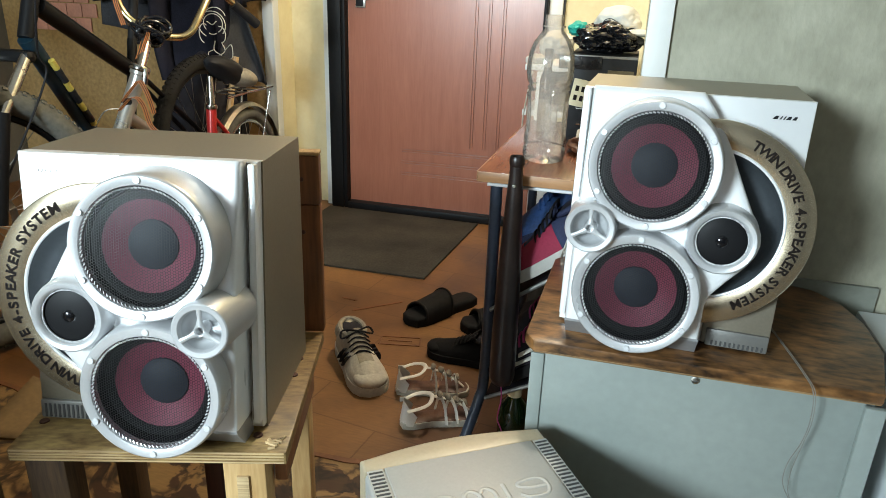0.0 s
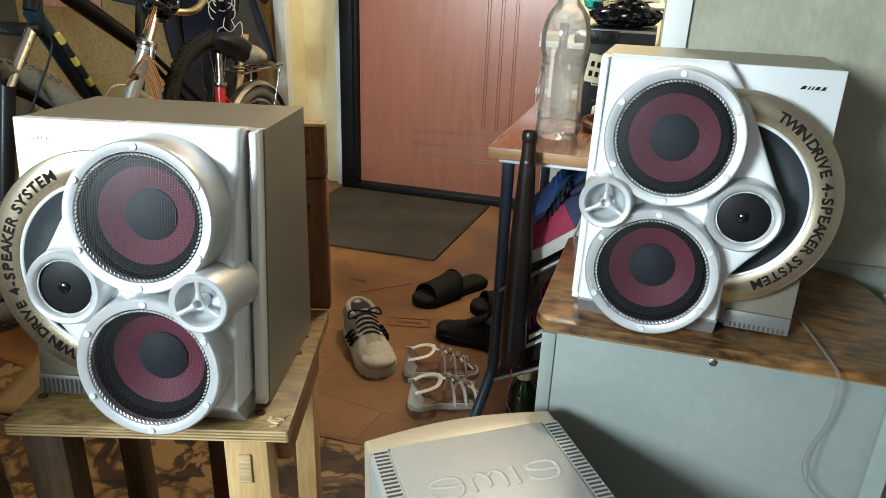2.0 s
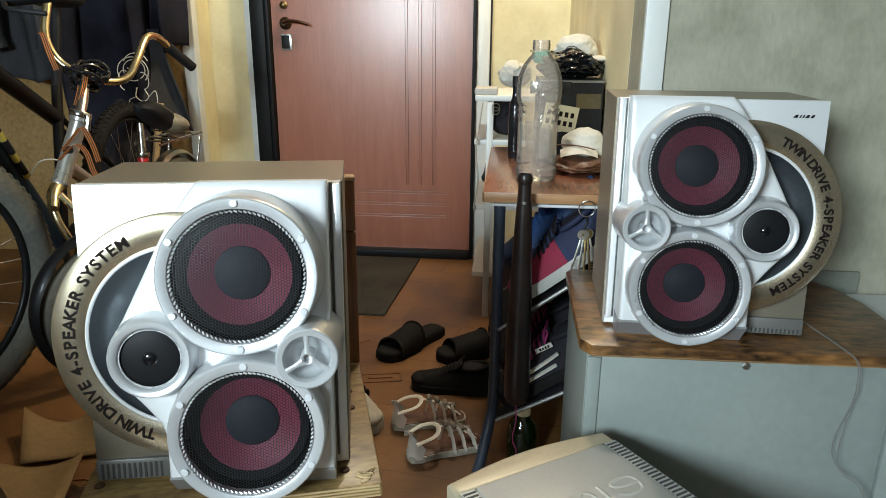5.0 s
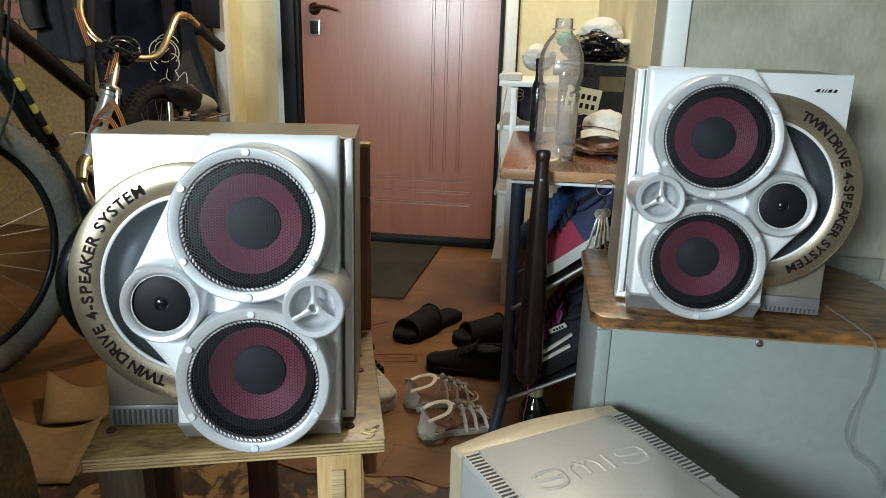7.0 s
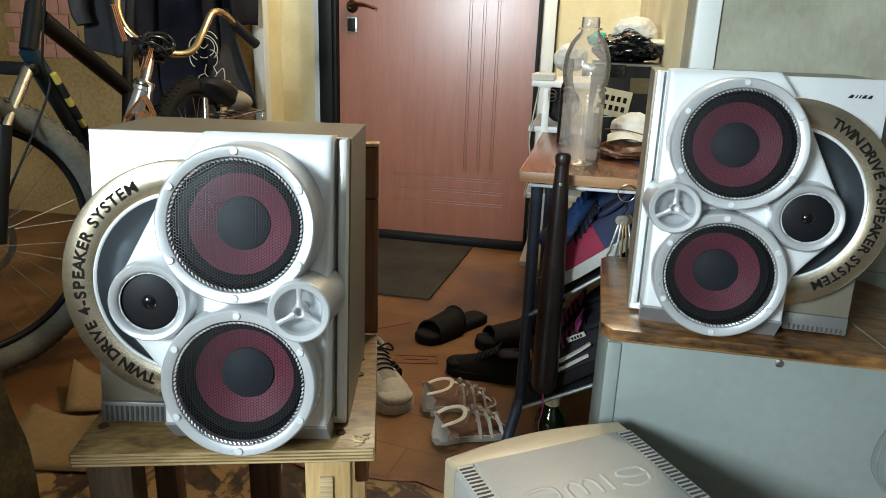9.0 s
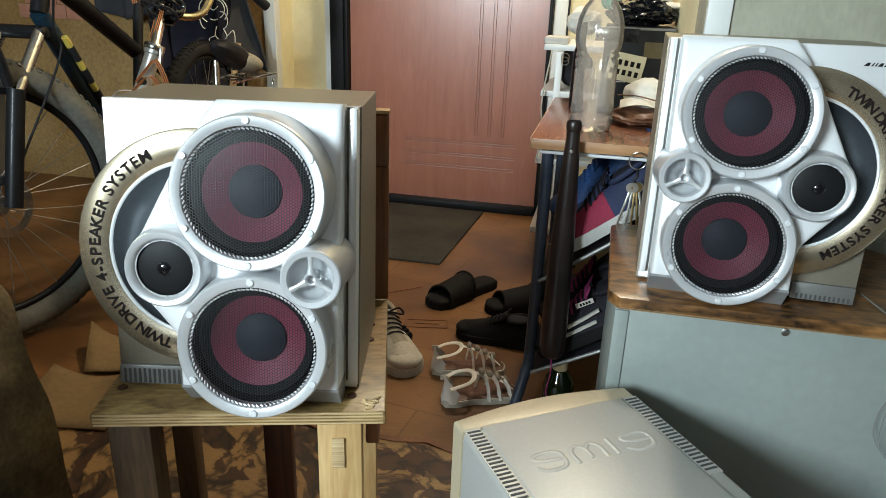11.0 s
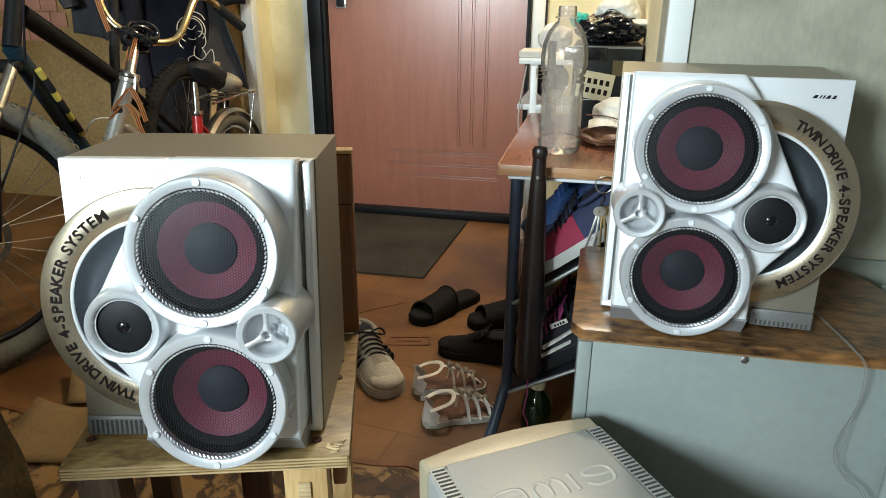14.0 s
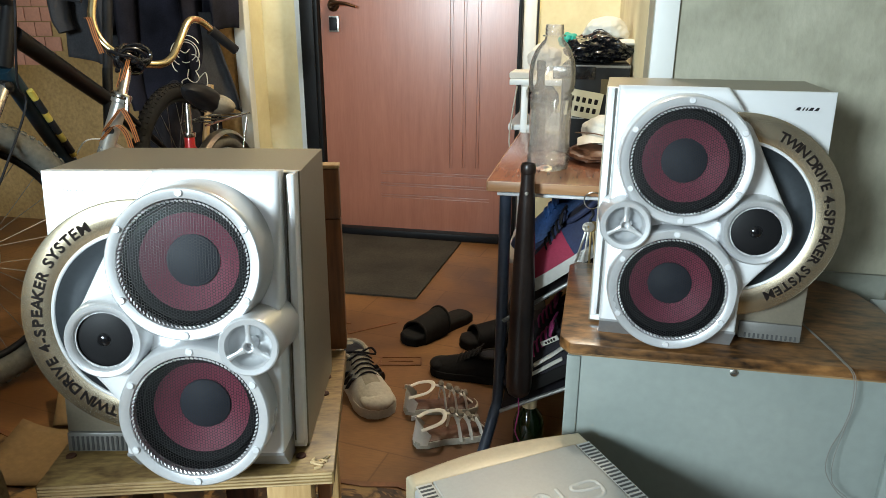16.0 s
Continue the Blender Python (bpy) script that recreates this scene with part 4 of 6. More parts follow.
part("lid_edge", prism([(x + (0.001 if x < 0.4 else -0.001), y + (0.001 if y < 1.5 else -0.001)) for x, y in lid], 0.4660, 0.4693), PLY_EDGE_WORN, chest)
part("front", box(0.4325, 1.384, 0.233, 0.445, 0.018, 0.464, 0.002), CHEST_PAINT, chest, "pale green-white painted front board")
part("side", box(0.2105, 1.551, 0.233, 0.018, 0.312, 0.464, 0.002), CHEST_PAINT, chest)
part("side", box(0.6645, 1.551, 0.233, 0.018, 0.312, 0.464, 0.002), CHEST_PAINT, chest)
part("back", box(0.4375, 1.719, 0.233, 0.436, 0.016, 0.464, 0.002), CHEST_PAINT, chest)
part("corner_post", box(0.665, 1.370, 0.23, 0.026, 0.010, 0.464, 0.002), CHEST_PAINT, chest)
part("corner_batten", box(0.2105, 1.3735, 0.233, 0.020, 0.004, 0.456, 0.001), CHEST_PAINT, chest)
sc = part("screw", lathe([(0.0062, 0), (0.0058, 0.002), (0.003, 0.0032), (0, 0.003)], 14, m=Matrix.Translation((0.4365, 1.3752, 0.4575)) @ UPRIGHT), STEEL, chest, "steel screw")
part("screw_slot", box(0.4365, 1.3717, 0.4575, 0.008, 0.0012, 0.0014, rz=0), SLOT, sc)
tagged(part("grey_board", box(0.665, 1.7395, 0.255, 0.20, 0.009, 0.50, 0.001), material("grey_green_board", (0.24, 0.25, 0.21), 0.6, 0, 0.1, 5, 80, 0.1)), "grey-green board standing between chest and wall", "board")
cab = thing("white_cabinet", pose(0.90, 1.45, 0), "white painted cabinet beside the chest", "cabinet")
part("body", box(0.015, 0.03, 0.24, 0.37, 0.46, 0.46, 0.004), material("bluish_white_enamel", (0.66, 0.69, 0.70), 0.35, 0, 0.04, 4, 80, 0.03), cab)
part("plinth", box(0.015, 0.05, 0.006, 0.34, 0.40, 0.012), SLOT, cab)

# ---------- hi-fi main unit on the floor ----------
AMP = 34.5
amp = thing("hifi_unit", pose(0.005, 1.187, 0, 0, 0, AMP), "grey metal cased mini hi-fi unit turned away on the floor", "hi-fi unit")
# local x along the front edge, local -y towards the viewer
AW, AD, AH = 0.272, 0.36, 0.362
part("case", box(AW / 2, -AD / 2 - 0.016, AH / 2 + 0.008, AW, AD - 0.03, AH - 0.016, 0.006, seg=3), AMP_BODY, amp, "warm grey steel case")
lidx = [(0.028, -0.030), (0.246, -0.030), (0.246, -AD + 0.012), (0.028, -AD + 0.012)]
part("lid_panel", prism(lidx, AH - 0.004, AH + 0.0025, 0.002), AMP_BODY, amp)
bow = [(AW * k / 16, 0.016 * math.sin(math.pi * k / 16)) for k in range(17)]
part("fascia", prism([(x, y - 0.002) for x, y in bow] + [(AW, -0.0312), (0, -0.0312)], 0.010, AH + 0.0005, 0.007, seg=4), AMP_FRONT, amp, "beige plastic fascia with a bowed edge")
for side in (0.0145, 0.2595):
    strip = part("vent_strip", box(side, -0.118, AH + 0.0002, 0.022, 0.176, 0.001), AMP_BODY, amp)
    for k in range(23):
        part("vent_slot", box(side, -0.036 - 0.0073 * k, AH + 0.0008, 0.0185, 0.0030, 0.0012), SLOT, strip)
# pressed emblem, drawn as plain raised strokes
EMB = [[(0.072, -0.142), (0.080, -0.134), (0.094, -0.134), (0.1, -0.142), (0.1, -0.160), (0.092, -0.166), (0.078, -0.164), (0.074, -0.157), (0.084, -0.151), (0.1, -0.150)],
       [(0.110, -0.134), (0.110, -0.156), (0.117, -0.165), (0.124, -0.156), (0.124, -0.138)], [(0.124, -0.156), (0.131, -0.165), (0.138, -0.156), (0.138, -0.134)],
       [(0.149, -0.134), (0.149, -0.166)],
       [(0.160, -0.142), (0.168, -0.134), (0.182, -0.134), (0.188, -0.142), (0.188, -0.160), (0.180, -0.166), (0.166, -0.164), (0.162, -0.157), (0.172, -0.151), (0.188, -0.150)]]
for s in EMB:
    pts = [(0.1405 + (x - 0.13) * 1.47, -0.122 - (y + 0.15) * 1.0, AH + 0.0024) for x, y in s]
    part("pressed_stroke", tube(pts, 0.0034, 8, 4, flat=0.3), AMP_BODY, amp)
for x in (0.04, AW - 0.04):
    for y in (-0.05, -AD + 0.03):
        part("foot", lathe([(0.016, 0), (0.018, 0.012), (0, 0.012)], 16, m=Matrix.Translation((x, y, 0))), BLACK, amp)

# loudspeaker lead across the chest
lead = thing("speaker_lead", pose(0.023, 0.006, 0.0045), "thin grey twin loudspeaker lead hanging over the chest", "cable")
lp = [(0.52, 1.60, 0.488), (0.535, 1.52, 0.488), (0.548, 1.44, 0.4885), (0.556, 1.385, 0.4885), (0.562, 1.349, 0.482), (0.566, 1.346, 0.44), (0.564, 1.352, 0.40), (0.555, 1.356, 0.36), (0.556, 1.356, 0.325), (0.575, 1.352, 0.295), (0.60, 1.34, 0.275), (0.62, 1.30, 0.20), (0.63, 1.27, 0.10), (0.65, 1.22, 0.004)]
part("strand", tube(lp, 0.0007, 6, 6), CABLE_GREY, lead)
part("strand", tube([(x + 0.0024, y - 0.0005, z) for x, y, z in lp[:7]] + [(0.560, 1.350, 0.35), (0.566, 1.350, 0.31), (0.592, 1.346, 0.288)] + [(x + 0.003, y, z) for x, y, z in lp[10:]], 0.0006, 6, 6), CABLE_GREY, lead)

# ---------- hall table ----------
TX0, TX1, TY0, TY1, TZ = 0.026, 0.310, 1.750, 2.40, 0.642
table = thing("hall_table", pose(0, 0, 0), "narrow hall table with red-brown laminate top and blue tube legs", "table")
part("tabletop", box((TX0 + TX1) / 2, (TY0 + TY1) / 2, TZ - 0.011, TX1 - TX0, TY1 - TY0, 0.022, 0.002), TABLE_TOP, table, "glossy red-brown laminate top")
part("edge_band", box((TX0 + TX1) / 2, TY0 - 0.0008, TZ - 0.011, TX1 - TX0 - 0.002, 0.0024, 0.020, 0.0008), TABLE_EDGE, table, "light wood edge band")
part("edge_band", box(TX0 - 0.0006, (TY0 + TY1) / 2, TZ - 0.011, 0.0024, TY1 - TY0 - 0.004, 0.020, 0.0008), TABLE_EDGE, table)
part("leg", tube([(0.060, 1.785, 0.620), (0.060, 1.785, 0.40), (0.058, 1.782, 0.16), (0.052, 1.768, 0.11), (0.036, 1.725, 0.04), (0.026, 1.70, 0.012)], 0.0122, 14, 6), BLUE_TUBE, table, "bent blue-grey steel tube leg")
part("leg", tube([(0.060, 2.34, 0.620), (0.060, 2.34, 0.40), (0.058, 2.342, 0.16), (0.052, 2.36, 0.09), (0.04, 2.40, 0.014)], 0.0122, 14, 6), BLUE_TUBE, table)
part("leg", tube([(0.285, 1.80, 0.620), (0.285, 1.80, 0.30), (0.285, 1.80, 0.012)], 0.0122, 14, 6), BLUE_TUBE, table)
part("leg", tube([(0.285, 2.34, 0.620), (0.285, 2.34, 0.30), (0.285, 2.34, 0.012)], 0.0122, 14, 6), BLUE_TUBE, table)
part("rail", tube([(0.045, 1.765, 0.613), (0.30, 1.765, 0.613)], 0.0035, 8, straight=True), WHITE_WIRE, table, "white coated wire rail")
for z0, z1 in ((0.335, 0.50), (0.115, 0.235)):
    part("shelf_bar", tube([(0.065, 1.768, z0), (0.29, 1.768, z1)], 0.0045, 8, straight=True), SILVER_DARK, table, "slanted steel shoe bar")
    part("shelf_bar", tube([(0.065, 2.0, z0), (0.29, 2.0, z1)], 0.0045, 8, straight=True), SILVER_DARK, table)
    part("shelf_board", prism([(0.066, 1.775), (0.289, 1.775), (0.289, 2.30), (0.066, 2.30)], -0.002, 0.002, m=Matrix.Translation((0, 0, z0 - (z1 - z0) / 0.225 * 0.065)) @ Matrix.Shear("XY", 4, (0, 0)) @ Matrix(((1, 0, 0, 0), (0, 1, 0, 0), ((z1 - z0) / 0.225, 0, 1, 0), (0, 0, 0, 1)))), SHOE_BLACK, table)

# ---------- things on and round the hall table ----------
bottle = thing("plastic_bottle", pose(0.135, 1.897, TZ), "empty clear plastic bottle without a cap", "bottle")
prof = [(0.0, 0.012), (0.012, 0.006), (0.022, 0.002), (0.034, 0.0), (0.041, 0.004), (0.0445, 0.014), (0.045, 0.028), (0.0405, 0.033), (0.0445, 0.039), (0.0435, 0.05), (0.041, 0.075), (0.0405, 0.10), (0.042, 0.125), (0.0445, 0.14), (0.0405, 0.146), (0.0448, 0.152), (0.0405, 0.158), (0.0452, 0.165), (0.0478, 0.18), (0.0478, 0.20), (0.045, 0.222), (0.037, 0.243), (0.026, 0.258), (0.019, 0.265), (0.0182, 0.270)]
part("body", lathe(prof, 48), PET, bottle, "clear ribbed bottle body")
part("neck", lathe([(0.0180, 0.270), (0.0235, 0.2705), (0.0235, 0.273), (0.0178, 0.2735), (0.0188, 0.278), (0.0178, 0.281), (0.0188, 0.285), (0.0178, 0.288), (0.0178, 0.293), (0.016, 0.2935), (0.016, 0.272)], 36), PET, bottle)
for a in (200, 290, 20, 110):
    part("grip_panel", box(0.0402 * math.cos(radians(a)), 0.0402 * math.sin(radians(a)), 0.088, 0.003, 0.024, 0.07, 0.0014, rz=a), PET, bottle)

bat = thing("baseball_bat", pose(0.108, 1.722, 0.185), "short dark brown bat hanging at the table edge", "bat")
part("barrel", lathe([(0, 0), (0.013, 0.002), (0.022, 0.009), (0.0265, 0.022), (0.0272, 0.06), (0.0262, 0.14), (0.0235, 0.25), (0.0195, 0.35), (0.0155, 0.43), (0.0132, 0.465), (0.0128, 0.482)], 32), BAT_WOOD, bat)
part("knob", lathe([(0.0128, 0.480), (0.0145, 0.484), (0.0148, 0.495), (0.0125, 0.500), (0.009, 0.494), (0, 0.493)], 24), BAT_WOOD, bat)
part("stud", lathe([(0.004, 0), (0.003, 0.003), (0, 0.0035)], 12, m=Matrix.Translation((0, -0.0150, 0.445)) @ UPRIGHT), STEEL, bat)
part("hanging_cord", tube([(0, 0.004, 0.493), (0.002, 0.010, 0.478), (0.0, 0.018, 0.45)], 0.0018, 6), BLACK, bat)
part("tail_cord", tube([(0.0, 0, 0.002), (0.002, 0.002, -0.04), (-0.004, 0.006, -0.09), (0.006, 0.012, -0.13), (-0.02, 0.02, -0.165)], 0.0015, 6), LACE_PINK, bat)

keys = thing("key_ring", pose(0.232, 1.737, 0.612), "steel key ring with five keys hanging at the table edge", "keys")
part("ring", tube([(0.016 * math.cos(k * math.pi / 8), 0.002 * math.sin(k), 0.016 * math.sin(k * math.pi / 8) + 0.004) for k in range(16)], 0.0012, 8, 3, closed=True), STEEL, keys)
part("clip", tube([(0, 0, -0.012), (0.003, 0.001, -0.024), (-0.002, 0, -0.034), (0, 0, -0.042)], 0.0028, 8), BLACK, keys)
for k, (dx, ln, lean) in enumerate(((-0.012, 0.07, -14), (-0.005, 0.085, -5), (0.002, 0.095, 1), (0.009, 0.075, 7), (0.014, 0.06, 15))):
    bm = lathe([(0.010, -0.0012), (0.010, 0.0012), (0.004, 0.0012), (0.004, -0.0012)], 20, m=UPRIGHT, close=True)
    box(0, 0, -ln / 2 - 0.008, 0.0045, 0.0018, ln, 0.0004, bm=bm)
    for q in range(3):
        box(0.004, 0, -ln + 0.004 + 0.006 * q, 0.006, 0.0016, 0.003, bm=bm)
    part("key", merge(None, bm, Matrix.Translation((dx * 0.5, 0.003 * k - 0.006, -0.048)) @ Matrix.Rotation(radians(-lean), 4, "Y")), BRASS if k in (2, 3) else STEEL, keys)

crate = thing("black_box", pose(0.208, 2.27, TZ), "tall black cardboard box standing on the hall table", "box")
part("body", box(0.016, 0, 0.102, 0.158, 0.235, 0.203, 0.002), BOX_BLACK, crate)
part("rim", box(0.016, -0.1188, 0.199, 0.160, 0.003, 0.006, 0.001), CABLE_GREY, crate)
part("tape", box(0.060, -0.1185, 0.152, 0.060, 0.001, 0.036), material("brown_tape", (0.12, 0.09, 0.04), 0.3, 0, 0.2, 9, 90, 0.05), crate)
part("flap", box(-0.035, -0.121, 0.184, 0.10, 0.004, 0.03, 0.001), BIN_BAG, crate)
for dx, dz, sx, sz in ((0, 0.0115, 0.031, 0.0016), (0, -0.0115, 0.031, 0.0016), (-0.015, 0, 0.0016, 0.023), (0.015, 0, 0.0016, 0.023)):
    part("white_print", box(-0.020 + dx, -0.1182, 0.088 + dz, sx, 0.001, sz), WHITE_TRIM, crate)
tag = thing("paper_tag", pose(0.184, 2.1445, TZ + 0.085, 0, 9, 0), "cream paper tag with dark print leaning on the black box", "tag")
part("card", box(0.012, 0, 0.028, 0.084, 0.002, 0.064, 0.0005), PAPER, tag)
for k in range(2):
    for j in range(5):
        part("print_bar", box(-0.018 + 0.0145 * j, -0.0014, 0.038 - 0.022 * k, 0.0085, 0.0008, 0.0125), INK, tag)

bag = tagged(part("bin_bag", lump(0.225, 2.26, 0.878, 0.082, 0.10, 0.038, 0.30, 5, 5, 2.0, True), BIN_BAG), "crumpled glossy black plastic bag on the black box", "bag")
cap_w = thing("fabric_cap", pose(0.238, 2.30, 0.905), "off-white fabric cap on top of the black bag", "cap")
part("crown", lump(0.006, 0, 0.012, 0.056, 0.06, 0.038, 0.13, 4, 5, 5.0), CLOTH_WHITE, cap_w)
part("peak", lump(0.052, -0.03, -0.012, 0.045, 0.05, 0.010, 0.1, 4, 3, 6.0), CLOTH_WHITE, cap_w)
part("badge", tube([(-0.012 + 0.016 * math.cos(k * math.pi / 5), -0.066, 0.008 + 0.012 * math.sin(k * math.pi / 5)) for k in range(10)], 0.0012, 6, 2, closed=True), CLOTH_GREY, cap_w)
tagged(part("teal_cloth", lump(0.152, 2.25, 0.898, 0.024, 0.04, 0.018, 0.25, 6, 4, 7.0), TEAL), "teal cloth tucked behind the black bag", "cloth")
tagged(part("white_cloth", lump(0.085, 2.40, 0.846, 0.042, 0.06, 0.036, 0.25, 5, 4, 8.0), CLOTH_WHITE), "crumpled white cloth beside the black bag", "cloth")
wb = thing("dark_bottle", pose(0.090, 2.215, TZ), "slim dark glass bottle standing behind the clear bottle", "bottle")
part("body", lathe([(0, 0), (0.017, 0), (0.018, 0.004), (0.018, 0.13), (0.015, 0.145), (0.011, 0.152), (0.010, 0.165), (0.010, 0.185), (0, 0.185)], 28), BIN_BAG, wb)
part("stopper", lathe([(0.011, 0.182), (0.0115, 0.205), (0.010, 0.208), (0, 0.208)], 20), BLACK, wb)
lea = tagged(part("leather_bag", lump(0.248, 2.02, TZ + 0.020, 0.072, 0.085, 0.022, 0.25, 4, 4, 9.0), LEATHER), "flat brown leather bag on the table", "bag")
sun = thing("cream_cap", pose(0.238, 2.035, TZ + 0.040), "cream baseball cap lying on the leather bag", "cap")
part("crown", lump(0.016, 0.015, 0.016, 0.052, 0.055, 0.042, 0.12, 4, 5, 3.0), CLOTH_WHITE, sun)
part("peak", cloth(12, 10, lambda u, v: (-0.045 + 0.085 * u, -0.035 - 0.050 * v * math.sin(math.pi * (0.15 + 0.7 * u)), 0.012 - 0.014 * v + 0.012 * math.sin(math.pi * u))), CLOTH_WHITE, sun)
part("strap", tube([(-0.05, -0.01, 0.02), (-0.01, -0.045, 0.024), (0.03, -0.06, 0.018)], 0.003, 8, flat=0.5), LEATHER, sun)

rack = thing("metal_rack", pose(0, 0, 0), "white metal rack behind the hall table with small clutter", "rack")
for x, y in ((0.012, 2.665), (0.012, 3.10), (0.27, 3.10)):
    part("post", box(x, y, 0.375, 0.022, 0.022, 0.75, 0.002), WHITE_TRIM, rack)
for z in (0.762, 0.62, 0.40, 0.16):
    part("shelf", box(0.127, 2.885, z, 0.33, 0.46, 0.018, 0.002), WHITE_TRIM, rack)
tagged(part("white_tray", box(-0.004, 2.74, 0.782, 0.075, 0.14, 0.022, 0.006), SOLE_WHITE), "small white tray on the metal rack", "tray")
tagged(part("black_pouch", lump(0.06, 2.74, 0.695, 0.055, 0.07, 0.06, 0.2, 5, 4, 11.0), SHOE_BLACK), "black pouch on the rack shelf", "pouch")
tagged(part("dark_bundle", lump(0.06, 2.76, 0.49, 0.07, 0.09, 0.085, 0.25, 5, 4, 12.0), CLOTH_GREY), "dark folded clothes on the rack shelf", "clothes")
boot = thing("rubber_boot", pose(0.085, 2.585, 0), "black rubber boot standing beside the rack", "boot")
part("shaft", tube([(0, 0.02, 0.06), (0, 0.02, 0.15), (0.0, 0.025, 0.25)], [0.045, 0.046, 0.052], 18, 4), SOLE_BLACK, boot)
part("foot", lump(-0.01, -0.06, 0.045, 0.045, 0.12, 0.045, 0.05, 3, 4, 2.0), SOLE_BLACK, boot)
part("sole", lump(-0.01, -0.06, 0.014, 0.048, 0.125, 0.014, 0.03, 3, 3, 2.0), SOLE_BLACK, boot)
tagged(part("hanging_strap", tube([(-0.012, 2.64, 0.75), (-0.03, 2.63, 0.6), (-0.022, 2.63, 0.5), (-0.035, 2.635, 0.40)], 0.006, 8, 5, flat=0.4), CLOTH_WHITE), "pale strap hanging from the rack", "strap")
rings = thing("curtain_rings", pose(0.03, 2.645, 0.735), "steel rings hanging from the rack", "rings")
for k in range(2):
    part("ring", tube([(0.012 * math.cos(a * math.pi / 6), 0.004 * k, -0.012 * k + 0.012 * math.sin(a * math.pi / 6)) for a in range(12)], 0.0012, 6, 2, closed=True), STEEL, rings)


# ---------- footwear ----------
def shoe(name, m, label, upper, sole, lace, tongue, scale=1.0, stripes=None, group="shoes", toe=None):
    """Laced low shoe, toe to +x, about 0.28 long."""
    sh = thing(name, m @ Matrix.Diagonal((scale, scale * 1.16, scale, 1)), label, "shoe", group)
    prof = [(0.0, 0.030, 0.07), (0.03, 0.036, 0.078), (0.08, 0.038, 0.070), (0.13, 0.038, 0.064), (0.17, 0.042, 0.056), (0.21, 0.045, 0.044), (0.245, 0.041, 0.034), (0.268, 0.030, 0.025), (0.280, 0.012, 0.014)]
    out = [(s, h) for s, h, _ in prof] + [(s, -h) for s, h, _ in reversed(prof)]
    out = [(x, y) for x, y in out]
    part("sole", prism([(x * 1.01 - 0.002, y * 1.06) for x, y in out], 0.0, 0.026, 0.004), sole, sh, "thick foam sole")
    bm = bmesh.new()
    rows = []
    for s, hw, h in prof:
        rows.append([bm.verts.new((s, hw * math.cos(math.pi * k / 12) * (1 - 0.25 * math.sin(math.pi * k / 12)), 0.022 + h * math.sin(math.pi * k / 12) ** 0.8)) for k in range(13)])
    for a, b in zip(rows, rows[1:]):
        for k in range(12):
            bm.faces.new((a[k], a[k + 1], b[k + 1], b[k]))
    bm.faces.new(rows[0][::-1])
    bm.faces.new(rows[-1])
    bmesh.ops.recalc_face_normals(bm, faces=bm.faces)
    part("upper", bm, upper, sh)
    if toe:
        vamp = bmesh.new()
        fore = [[vamp.verts.new((s, hw * 1.02 * math.cos(math.pi * k / 12) * (1 - 0.25 * math.sin(math.pi * k / 12)), 0.023 + h * 1.02 * math.sin(math.pi * k / 12) ** 0.8)) for k in range(13)] for s, hw, h in prof[3:8]]
        for a, b in zip(fore, fore[1:]):
            for k in range(12):
                if fore.index(a) > 1 or k < 4 or k > 7:
                    vamp.faces.new((a[k], a[k + 1], b[k + 1], b[k]))
        part("vamp", vamp, toe, sh)
    part("toe_cap", lump(0.242, 0, 0.034, 0.042, 0.040, 0.020, 0.05, 4, 3, 1.0), toe or upper, sh)
    part("heel_tab", lump(0.012, 0, 0.062, 0.022, 0.034, 0.040, 0.05, 4, 3, 2.0), tongue, sh)
    part("opening", lump(0.060, 0, 0.092, 0.045, 0.026, 0.008, 0.03, 4, 3, 3.0), SHOE_BLACK, sh, "dark opening")
    part("collar", tube([(0.060 + 0.050 * math.cos(k * math.pi / 8), 0.029 * math.sin(k * math.pi / 8), 0.094 - 0.006 * math.cos(k * math.pi / 8)) for k in range(16)], 0.0065, 8, 2, closed=True), upper, sh)
    part("tongue", cloth(6, 8, lambda u, v: (0.100 + 0.075 * v, (u - 0.5) * 0.044, 0.112 - 0.036 * v - 0.012 * (2 * u - 1) ** 2)), tongue, sh)
    for k in range(5):
        x = 0.112 + 0.014 * k
        z = 0.104 - 0.0068 * k
        part("lace", tube([(x, -0.026, z - 0.014), (x + 0.003, -0.01, z + 0.001), (x + 0.007, 0.010, z), (x + 0.010, 0.026, z - 0.015)], 0.0030, 6, 3, flat=0.6), lace, sh)
    part("lace_bow", tube([(0.11, 0, 0.106), (0.105, 0.03, 0.112), (0.12, 0.036, 0.098), (0.112, 0.004, 0.108), (0.10, -0.032, 0.110), (0.116, -0.038, 0.094), (0.112, 0, 0.107)], 0.0026, 6, 4), lace, sh)
    if stripes:
        for k in range(3):
            x = 0.115 + 0.022 * k
            for sgn in (1, -1):
                part("stripe", tube([(x - 0.012, sgn * 0.0430, 0.030), (x, sgn * 0.0400, 0.050), (x + 0.010, sgn * 0.0330, 0.066)], 0.0065, 6, 3, flat=0.4), stripes, sh)
    return sh


def ground(x, y, angle, z=0.0):
    return pose(x, y, z, 0, 0, angle)


shoe("sneaker", ground(-0.405, 2.075, -52), "worn grey-white sneaker with black stripes on the floor", SHOE_GREY, SHOE_PALE, LACE_BLACK, SHOE_GREY, 0.98, SHOE_BLACK, "shoes", SHOE_PALE)
# shoes resting on the slanted bars under the table, toes towards the viewer's left
tilt1 = Matrix.Translation((0.318, 1.815, 0.545)) @ Matrix.Rotation(radians(180), 4, "Z") @ Matrix.Rotation(radians(36), 4, "Y")
